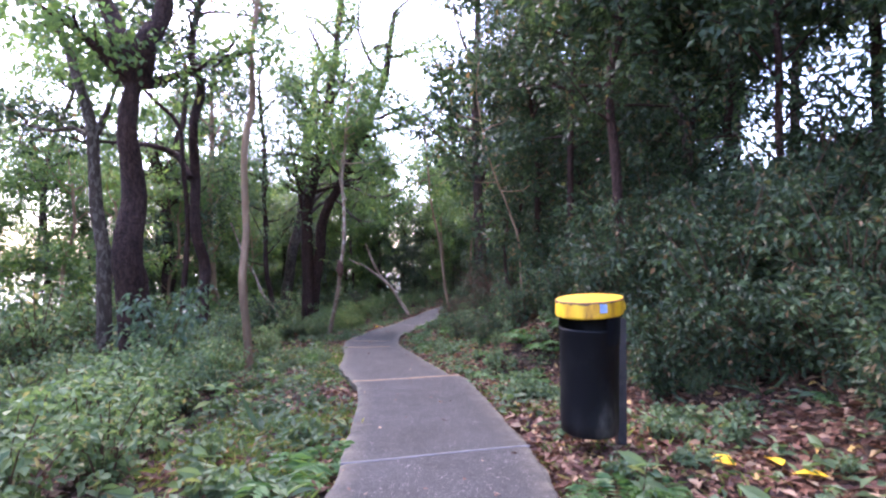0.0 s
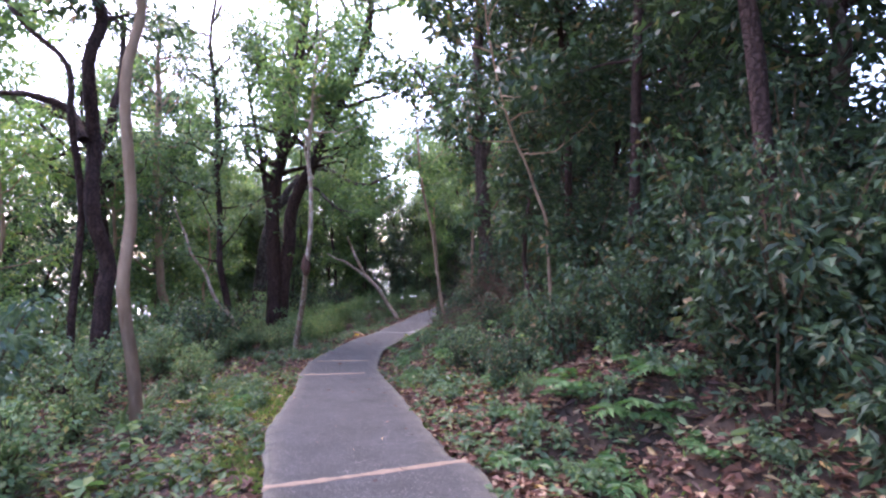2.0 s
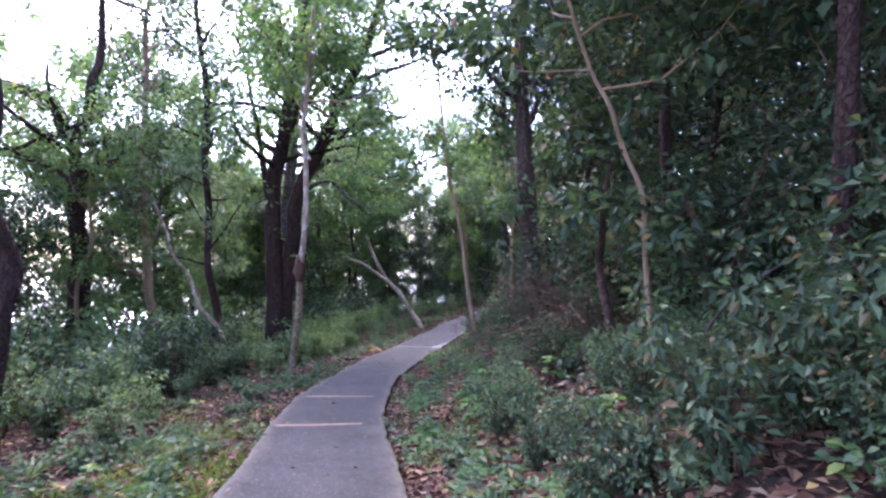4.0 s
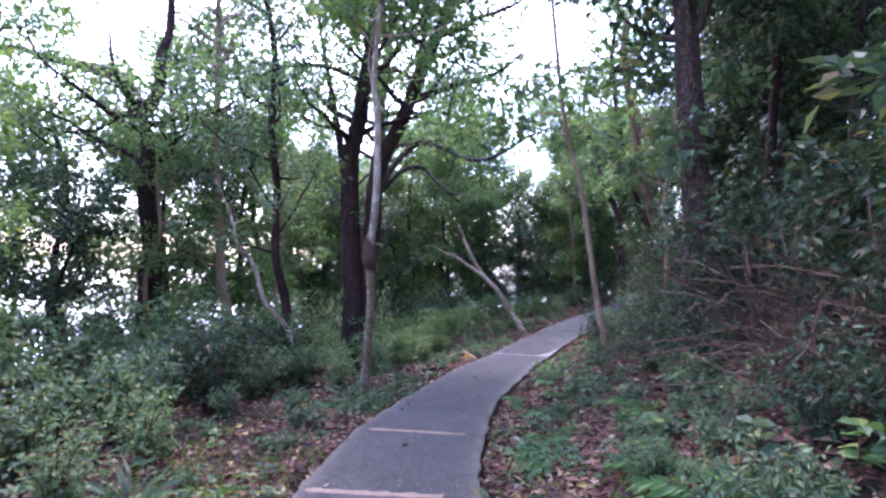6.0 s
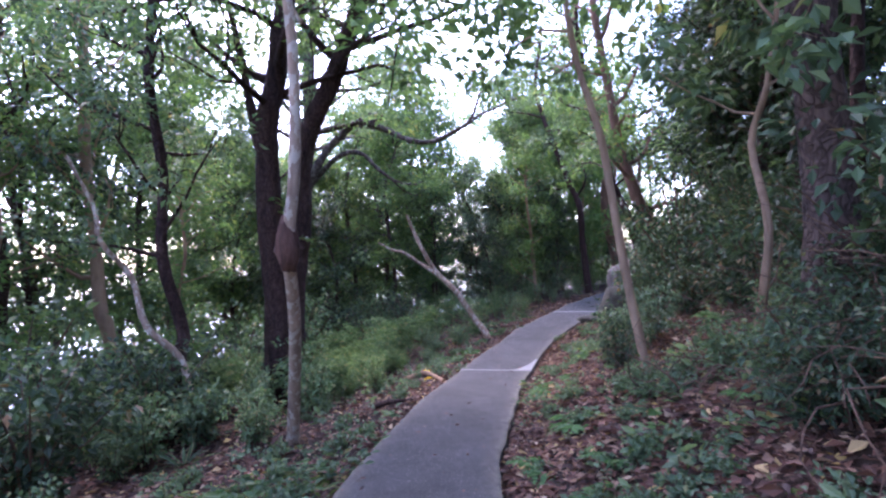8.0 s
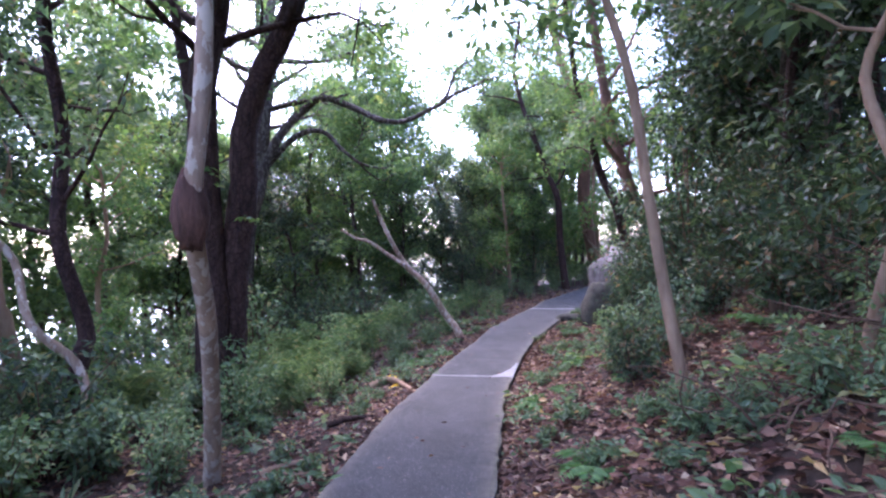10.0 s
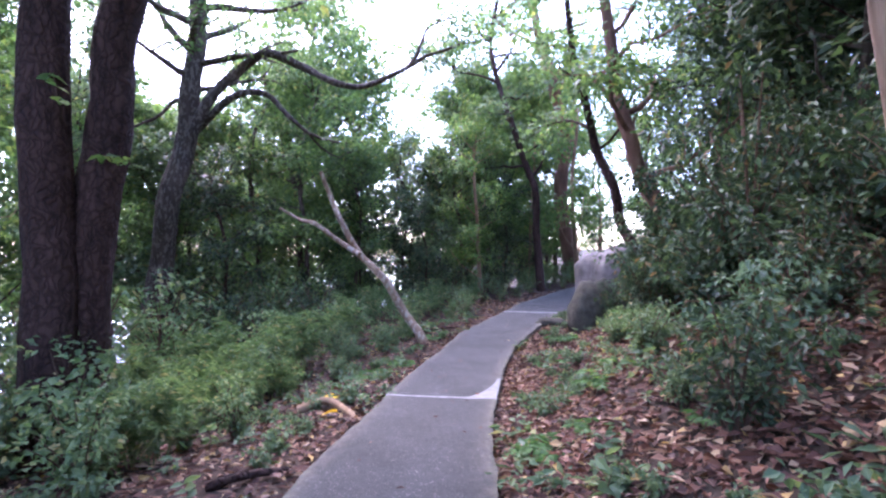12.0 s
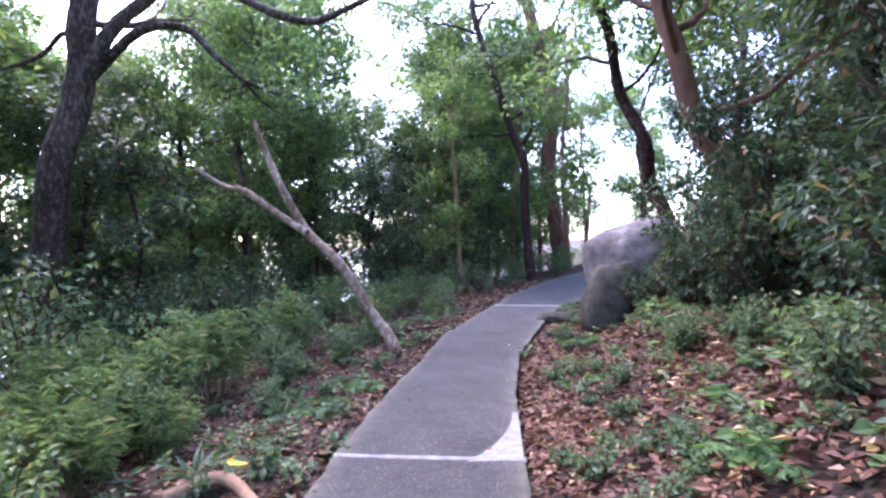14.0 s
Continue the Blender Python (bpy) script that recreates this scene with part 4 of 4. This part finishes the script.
SHRUBS = {
    "low": shrub("shrub", "low leafy green shrub in the undergrowth", 0.75, 0.5, 11, 22, (0.085, 0.024), LEAF_MID),
    "dark": shrub("shrub", "dense dark green shrub on the bank", 1.1, 0.6, 13, 32, (0.09, 0.023), LEAF_DARK),
    "tall": shrub("shrub", "tall dark green shrub with long leaves", 2.0, 0.85, 16, 38, (0.095, 0.022), LEAF_DARK, hang=0.5),
    "pale": shrub("shrub", "yellow-green shrub with small leaves", 0.9, 0.55, 12, 24, (0.075, 0.024), LEAF_BAMBOO),
    "grey": shrub("shrub", "grey-green shrub with drooping leaves", 1.2, 0.6, 10, 28, (0.1, 0.026), LEAF_GREY, hang=0.6),
    "bamboo": bamboo("light green clump of bamboo grass", 1.05, 0.5, 24),
    "fern": fern("bright green arching fern on the ground"),
    "seed": seedling("small broad-leaved green seedling in the litter", LEAF_MID),
    "seed2": seedling("bright green seedling with broad leaves", LEAF_LIGHT, 9, (0.13, 0.042), 0.3),
    "herb": shrub("herb_patch", "small dark green herb among dry leaves", 0.22, 0.28, 7, 9, (0.075, 0.024), LEAF_MID, "herb"),
}
def strap_plant(label):
    root = thing("strap_leaf_plant", (0, 0, 0), label, "plant", "undergrowth along the path")
    n = 16
    az = np.arange(n) * 2.4
    base = np.stack([0.03 * np.cos(az), 0.03 * np.sin(az), np.full(n, -0.01)], -1)
    v, f = leaves(base, np.stack([np.cos(az), np.sin(az), rng.uniform(0.5, 1.6, n)], -1), 0.32, 0.022, fine=True, droop=0.35)
    tagged(piece("foliage", v, f, LEAF_MID, root), kind="stuff")
    return root


SHRUBS["strap"] = strap_plant("low plant with long arching strap leaves")
SHRUBS["twigs"] = dry_bush("tangle of dry brown twigs on the bank")
placed, far_away = set(), []


USUAL = {"low": 0.8, "dark": 1.05, "tall": 0.85, "pale": 0.9, "grey": 1.0, "bamboo": 0.75, "fern": 0.6, "seed": 0.65, "seed2": 0.85, "herb": 0.65, "strap": 1.0, "twigs": 0.85}


def plant(kind, x, y, scale=1.0, far=False):
    scale *= USUAL[kind]
    m = pose(x, y, float(height(x, y)) - 0.01, rng.uniform(-6, 6), rng.uniform(-6, 6), rng.uniform(0, 360)) @ Matrix.Scale(scale * rng.uniform(0.8, 1.2), 4)
    if far:
        kind = "dark" if kind == "tall" else kind
        far_away.append((kind, m))
        return None
    if kind in placed:
        return copy_thing(SHRUBS[kind], m @ Matrix.Diagonal((*(1 / v for v in SHRUBS[kind].scale), 1)))
    placed.add(kind)
    SHRUBS[kind].matrix_basis = m
    return SHRUBS[kind]


def pick(kinds):
    return kinds[rng.integers(len(kinds))]


for y in np.arange(0.5, 34, 0.85):
    # left side
    lo = np.interp(y, [0, 6, 14, 18, 24, 34], [1.2, 1.6, 1.5, 1.2, 0.9, 0.7])
    for d in np.concatenate([np.arange(lo, 4.7, 0.95), [5.8]]):
        yy = y + rng.uniform(-0.4, 0.4)
        x = left_edge(yy) - d - rng.uniform(0, 0.6)
        near = d < lo + 0.9
        if yy > 16:
            k = pick(["bamboo", "low", "low", "bamboo", "pale"]) if d < 3.2 else pick(["pale", "low", "bamboo", "dark"])
        else:
            k = pick(["low", "herb", "pale", "pale"]) if near else pick(["low", "dark", "pale", "low", "pale", "grey"])
        plant(k, x, yy, 0.75 if near else 1.1, far=d > 3.4 or yy > 25)
    # right bank
    lo = np.interp(y, [0, 4.5, 7, 19, 24, 34], [2.0, 1.8, 0.9, 1.2, 1.6, 0.8])
    for d in np.concatenate([np.arange(lo, 3.7, 0.62), [4.7]]):
        yy = y + rng.uniform(-0.4, 0.4)
        x = right_edge(yy) + d + rng.uniform(0, 0.5)
        near = d < lo + 0.7
        k = pick(["herb", "low", "dark", "seed", "fern", "herb"]) if near else pick(["dark", "tall", "dark", "dark", "tall", "low", "twigs"])
        if k == "tall" and 7.6 < yy < 16 and d < 3.2:
            k = pick(["twigs", "low"])
        plant(k, x, yy, 0.65 if near else 0.85 if yy < 9 else 1.1, far=d > 2.9 or yy > 25)
for _ in range(430):
    yy = rng.uniform(1, 27)
    if rng.random() < 0.35:
        x = left_edge(yy) - 0.25 - rng.uniform(0, 1.6)
    else:
        x = right_edge(yy) + 0.25 + rng.uniform(0, 2.2)
    plant(pick(["herb", "herb", "herb", "herb", "seed", "seed", "fern"]), x, yy, rng.uniform(0.7, 1.35))
for _ in range(110):
    yy = rng.uniform(5.5, 15)
    plant(pick(["herb", "herb", "fern", "seed", "herb"]), right_edge(yy) + rng.uniform(0.35, 3.0), yy, rng.uniform(0.7, 1.2))
for _ in range(44):
    yy = rng.uniform(8.0, 15)
    plant(pick(["low", "dark", "twigs"]), right_edge(yy) + rng.uniform(2.3, 3.8), yy, rng.uniform(0.7, 1.0))
for _ in range(24):
    yy = rng.uniform(4.6, 8.4)
    plant(pick(["low", "dark", "dark"]), right_edge(yy) + rng.uniform(1.6, 2.7), yy, rng.uniform(0.5, 0.8))
for _ in range(34):
    yy = rng.uniform(7.4, 11.5)
    plant(pick(["low", "dark", "herb"]), right_edge(yy) + rng.uniform(0.7, 2.0), yy, rng.uniform(0.35, 0.55))
for _ in range(24):
    yy = rng.uniform(3.5, 9.5)
    plant(pick(["tall", "dark", "tall"]), right_edge(yy) + rng.uniform(2.2, 4.4), yy, rng.uniform(0.85, 1.25))
for _ in range(30):
    yy = rng.uniform(8, 15)
    plant(pick(["low", "dark", "low"]), right_edge(yy) + rng.uniform(1.5, 2.6), yy, rng.uniform(0.45, 0.7))
for _ in range(70):
    yy = rng.uniform(16, 24)
    plant(pick(["herb", "herb", "seed", "herb", "fern"]), right_edge(yy) + rng.uniform(0.5, 3.0), yy, rng.uniform(0.6, 1.0))
for _ in range(40):
    yy = rng.uniform(11, 22)
    plant(pick(["pale", "low"]), left_edge(yy) - rng.uniform(4.6, 7.5), yy, rng.uniform(1.6, 2.2), far=True)
for _ in range(90):
    yy = rng.uniform(4, 31)
    plant(pick(["pale", "low", "pale"]), left_edge(min(yy, 27)) - rng.uniform(5.2, 8.5), yy, rng.uniform(1.4, 2.1), far=True)
for _ in range(12):
    yy = rng.uniform(4, 24)
    if rng.random() < 0.7:
        plant("strap", left_edge(yy) - rng.uniform(0.7, 2.6), yy, rng.uniform(0.7, 1.2))
    else:
        plant("strap", right_edge(yy) + rng.uniform(0.8, 2.6), yy, rng.uniform(0.7, 1.1))
for _ in range(6):
    yy = rng.uniform(11.6, 13.4)
    plant("twigs", rng.uniform(0.9, 1.8), yy, 1.1)
for _ in range(46):
    yy = rng.uniform(1.6, 7.5)
    plant(pick(["low", "pale", "pale", "low", "herb", "seed2", "fern"]), left_edge(yy) - rng.uniform(1.3, 4.0), yy, rng.uniform(0.6, 1.0))
for _ in range(14):
    yy = rng.uniform(15.5, 23)
    plant(pick(["bamboo", "low"]), left_edge(yy) - rng.uniform(1.5, 3.4), yy, rng.uniform(0.7, 1.1))
for _ in range(16):
    yy = rng.uniform(11, 15.5)
    plant("twigs", right_edge(yy) + rng.uniform(1.6, 3.2), yy, 1.2)
for _ in range(34):
    yy = rng.uniform(3.5, 8.5)
    plant(pick(["dark", "low"]), right_edge(yy) + max(1.5, 2.3 - 0.2 * max(0, yy - 4)) + rng.uniform(0, 2.2), yy, rng.uniform(0.7, 1.0))
for _ in range(18):
    yy = rng.uniform(5.0, 7.8)
    plant(pick(["dark", "tall", "dark", "twigs"]), right_edge(yy) + rng.uniform(1.5, 3.0), yy, rng.uniform(0.65, 0.9))
for _ in range(34):
    yy = rng.uniform(17.5, 23)
    plant(pick(["dark", "tall", "grey", "dark"]), right_edge(yy) + rng.uniform(2.1, 3.9), yy, rng.uniform(0.8, 1.15))
for _ in range(18):
    yy = rng.uniform(18, 24)
    plant(pick(["fern", "low", "fern", "seed2"]), right_edge(yy) + rng.uniform(0.7, 2.3), yy, rng.uniform(0.7, 1.0))
plant("fern", -0.95, 3.0, 1.3)
plant("fern", -0.75, 3.35, 1.2)
for _ in range(18):
    yy = rng.uniform(2.4, 7.5)
    plant("seed2", left_edge(yy) - rng.uniform(0.8, 2.8), yy, rng.uniform(0.9, 1.5))
for _ in range(16):
    yy = rng.uniform(7, 15)
    plant("seed2", right_edge(yy) + rng.uniform(0.7, 2.6), yy, rng.uniform(0.7, 1.2))

groups = {}
for kind, m in far_away:
    for o in SHRUBS[kind].children:
        groups.setdefault((o.data.materials[0].name, len(o.data.polygons[0].vertices)), []).append((o.data, m))
for (mat_name, k), items in groups.items():
    chunks = []
    for me, m in items:
        co = np.empty(len(me.vertices) * 3, np.float32)
        me.vertices.foreach_get("co", co)
        idx = np.empty(len(me.loops), np.int32)
        me.loops.foreach_get("vertex_index", idx)
        mm = np.array(m)
        idx = idx.reshape(-1, k)
        if k == 3:
            idx = idx.reshape(-1, 2, 3)[rng.random(len(idx) // 2) < 0.45].reshape(-1, 3)
        chunks.append((co.reshape(-1, 3) @ mm[:3, :3].T + mm[:3, 3], idx))
    v, f = joined(chunks)
    tagged(piece("undergrowth", v, f, bpy.data.materials[mat_name]), "dense leafy undergrowth away from the path", "undergrowth", kind="stuff")


# ---- boulder and stones ----
def stone(name, label, at, size, mat, seed, sub=4):
    bm = bmesh.new()
    bmesh.ops.create_icosphere(bm, subdivisions=sub, radius=1)
    for w in bm.verts:
        p = Vector(w.co)
        k = 1 + 0.22 * noise.noise(p * 1.1 + Vector((seed, 0, 0))) + 0.07 * noise.noise(p * 3.3 + Vector((0, seed, 0))) + 0.025 * noise.noise(p * 9)
        w.co = Vector((p.x * size[0], p.y * size[1], p.z * size[2])) * k
    ob = part(name, bm, mat, None, smooth=True)
    ob.location = at
    return tagged(ob, label, "rock")


stone("boulder", "large rounded grey granite boulder beside the path", (2.85, 25.6, -0.35), (1.0, 0.85, 0.98), ROCK, 3.0, 5)
# two rounded lumps stand in for a gnarled stump with root legs
stone("stone", "dark mossy gnarled stump at the boulder's foot", (1.72, 24.5, -0.8), (0.36, 0.4, 0.62), ROCK_DARK, 8.0)
stone("stone", "dark mossy gnarled stump at the boulder's foot", (2.05, 24.75, -0.7), (0.42, 0.36, 0.55), ROCK_DARK, 11.0)
stone("stone", "flat dark stone at the path's edge", (1.2, 25.45, -1.12), (0.34, 0.2, 0.1), ROCK_DARK, 5.0)

# bare clay beside the path before the boulder
CLAY = plain_noise("bare_orange_clay", (0.12, 0.06, 0.035), (0.27, 0.15, 0.09), 6, 0.95, 0.15, 0, 0.6)
yy = np.linspace(20.6, 25.2, 24)
half = 0.34 * np.sin(np.pi * np.linspace(0.04, 0.96, 24)) ** 0.5 + 0.05 * np.sin(5 * yy)
rows = []
for q in np.linspace(0, 1, 7):
    x = right_edge(yy) + 0.03 + 2 * half * q
    rows.append(np.stack([x, yy, height(x, yy) + 0.012], -1))
v = np.stack(rows, 1).reshape(-1, 3)
i, j = np.meshgrid(np.arange(23), np.arange(6), indexing="ij")
a = i * 7 + j
tagged(piece("bare_earth", v, np.stack([a, a + 1, a + 8, a + 7], -1).reshape(-1, 4), CLAY, smooth=True), "strip of bare orange clay beside the footpath", "earth", kind="structure")

# ---- floor of the wood: leaf litter, grass ----
def scatter(n, y0, y1, side, reach):
    y = rng.uniform(y0, y1, n)
    d = rng.uniform(0.0, 1, n) ** 1.25 * reach
    x = np.where(side < 0, left_edge(y) - 0.03 - d, right_edge(y) + 0.03 + d)
    return x, y


lit = []
for side, n, reach, y0, y1 in ((-1, 34000, 5.0, 0.3, 30), (1, 55000, 5.5, 0.3, 30), (1, 48000, 4.2, 1.5, 25)):
    x, y = scatter(n, y0, y1, side, reach)
    base = np.stack([x, y, height(x, y) + rng.uniform(0.002, 0.03, n)], -1)
    az = rng.uniform(0, 6.28, n)
    lit.append(leaves(base, np.stack([np.cos(az), np.sin(az), rng.normal(0, 0.16, n)], -1), rng.uniform(0.05, 0.12, n), rng.uniform(0.016, 0.034, n), fold=0.3))
v, f = joined(lit)
litter = piece("leaf_litter", v, f, LITTER)
tagged(litter, "brown dry fallen leaves covering the ground", "leaf litter", kind="stuff")

# low leafy cover in loose patches
cover = []
for side, n, reach in ((-1, 700, 2.4), (1, 1000, 3.4)):
    x, y = scatter(n, 1, 28, side, reach)
    keep = (np.sin(1.9 * x + 0.9 * y) + np.sin(1.3 * y - 1.7 * x + 2) + rng.normal(0, 0.7, n)) > np.interp(y, [10, 16], [-0.4, 0.7])
    for px, py in zip(x[keep], y[keep]):
        k = int(rng.integers(8, 18))
        az = rng.uniform(0, 6.28, k)
        base = np.stack([px + rng.normal(0, 0.06, k), py + rng.normal(0, 0.06, k), float(height(px, py)) + rng.uniform(0.0, 0.12, k)], -1)
        cover.append(leaves(base, np.stack([np.cos(az), np.sin(az), rng.uniform(-0.1, 0.6, k)], -1), rng.uniform(0.06, 0.13), rng.uniform(0.016, 0.03)))
v, f = joined(cover)
tagged(piece("ground_cover", v, f, LEAF_MID), "low green leafy plants among dry leaves", "ground cover", kind="stuff")

x1, y1 = scatter(9000, 1, 15, -1, 1.7)
x3, y3 = scatter(13000, 3, 11.5, -1, 1.35)
x2, y2 = scatter(7000, 1.5, 14, 1, 1.3)
x, y = np.concatenate([x1, x2, x3]), np.concatenate([y1, y2, y3])
patchy = (np.sin(2.1 * x + 1.3 * y) + np.sin(1.1 * x - 2.3 * y + 1) + rng.normal(0, 0.6, len(x))) > -0.2
x, y = x[patchy], y[patchy]
base = np.stack([x, y, height(x, y)], -1)
v, f = leaves(base, rng.normal(0, 0.7, (len(x), 3)) + [0, 0, 0.55], rng.uniform(0.04, 0.1, len(x)), 0.007, droop=0.4)
tagged(piece("grass", v, f, GRASS), "short patchy green grass along the footpath", "grass", kind="stuff")

# ---- single fallen leaves, roots and branches ----
def fallen_leaf(label, x, y, size, mat):
    ob = piece("fallen_leaf", *leaves(np.zeros((1, 3)), np.array([[math.cos(x * 7), math.sin(x * 7), 0.05]]), size, size * 0.28, fine=True), mat)
    ob.location = (x, y, float(height(x, y)) + 0.05)
    return tagged(ob, label, "fallen leaf", "fallen leaves")


for x, y in ((1.69, 3.3), (2.01, 3.1), (2.16, 2.92), (-2.7, 20.14), (1.1, 3.1), (-2.55, 19.3)):
    fallen_leaf("bright yellow fallen leaf on brown litter", x, y, 0.2, YELLOW_LEAF)


def stick(label, pts, r, mat, category="branch"):
    p = np.array([(x, y, float(height(x, y)) + h) for x, y, h in pts])
    line = spline(p, 5)
    v, f = tube(line - p[0], np.linspace(r, r * 0.55, len(line)), 8, 0.1)
    ob = piece("fallen_branch", v, f, mat, None, smooth=True)
    ob.location = p[0]
    return tagged(ob, label, category)


stick("pale broken branch lying on the litter", [(-2.9, 19.7, 0.03), (-2.6, 19.75, 0.07), (-2.35, 19.5, 0.04), (-2.15, 19.2, 0.03)], 0.05, BARK_TAN)
stick("curling exposed root at the path's edge", [(-3.1, 16.0, 0.02), (-2.8, 16.15, 0.05), (-2.6, 16.05, 0.04), (-2.5, 15.8, 0.02)], 0.03, BARK_TAN, "root")
stick("thin exposed root beside the path", [(-2.9, 15.7, 0.02), (-2.7, 15.85, 0.04), (-2.48, 15.95, 0.02)], 0.02, BARK_TAN, "root")
stick("dark rotten branch beside the path", [(-2.95, 17.5, 0.03), (-2.7, 17.6, 0.06), (-2.45, 17.7, 0.03)], 0.04, BARK_DARK)
stick("dark thin branch on the litter", [(-1.9, 24.9, 0.03), (-1.3, 25.0, 0.06), (-0.9, 25.1, 0.04)], 0.03, BARK_DARK)
stick("dry grey branch across the bank", [(1.2, 9.0, 0.1), (1.8, 9.4, 0.35), (2.4, 9.5, 0.4)], 0.015, BARK_GREY)


def sprig(label, at, way, n, size, mat):
    root = thing("leafy_sprig", at, label, "creeper leaves")
    line = spline([(0, 0, 0), np.array(way) * 0.5 + [0, 0, 0.04], np.array(way)], 4)
    v, f = tube(line, np.linspace(0.006, 0.003, len(line)), 4, 0.02)
    piece("stem", v, f, TWIG, root)
    base = line[rng.integers(1, len(line), n)]
    az = rng.uniform(0, 6.28, n)
    v, f = leaves(base, np.stack([np.cos(az), np.sin(az), rng.uniform(-0.6, 0.3, n)], -1), size, size * 0.3, fine=True)
    tagged(piece("foliage", v, f, mat, root), kind="stuff")


sprig("yellow-green leaves sprouting from a dark trunk", (-4.42, 18.72, 1.3), (0.35, -0.1, -0.1), 14, 0.13, LEAF_LIGHT)
sprig("yellow-green leaves sprouting from a dark trunk", (-4.75, 18.6, 2.0), (0.18, -0.2, -0.3), 14, 0.12, LEAF_LIGHT)
plant("seed2", -0.1, 14.3, 0.75)
plant("seed2", 0.35, 15.3, 0.9)
for px, py in ((-1.9, 5.0), (1.4, 4.6), (-2.9, 9.6), (0.6, 8.6), (0.2, 11.6), (0.9, 12.6), (-3.6, 12.5), (0.6, 19.2), (1.0, 21.5), (-3.4, 18.6)):
    plant("seed2", px, py, 0.9)
plant("grey", 0.75, 17.3, 0.7)

n = 150
y = rng.uniform(1.5, 26, n)
u = rng.uniform(0.03, 0.97, n)
x = left_edge(y) + (right_edge(y) - left_edge(y)) * u
az = rng.uniform(0, 6.28, n)
v, f = leaves(np.stack([x, y, level(y) + 0.008], -1), np.stack([np.cos(az), np.sin(az), np.full(n, 0.04)], -1), rng.uniform(0.02, 0.07, n), rng.uniform(0.006, 0.018, n), fold=0.2, droop=0.05)
tagged(piece("leaf_crumbs", v, f, LITTER), "small dry leaf scraps scattered on the concrete", "leaf litter", kind="stuff")
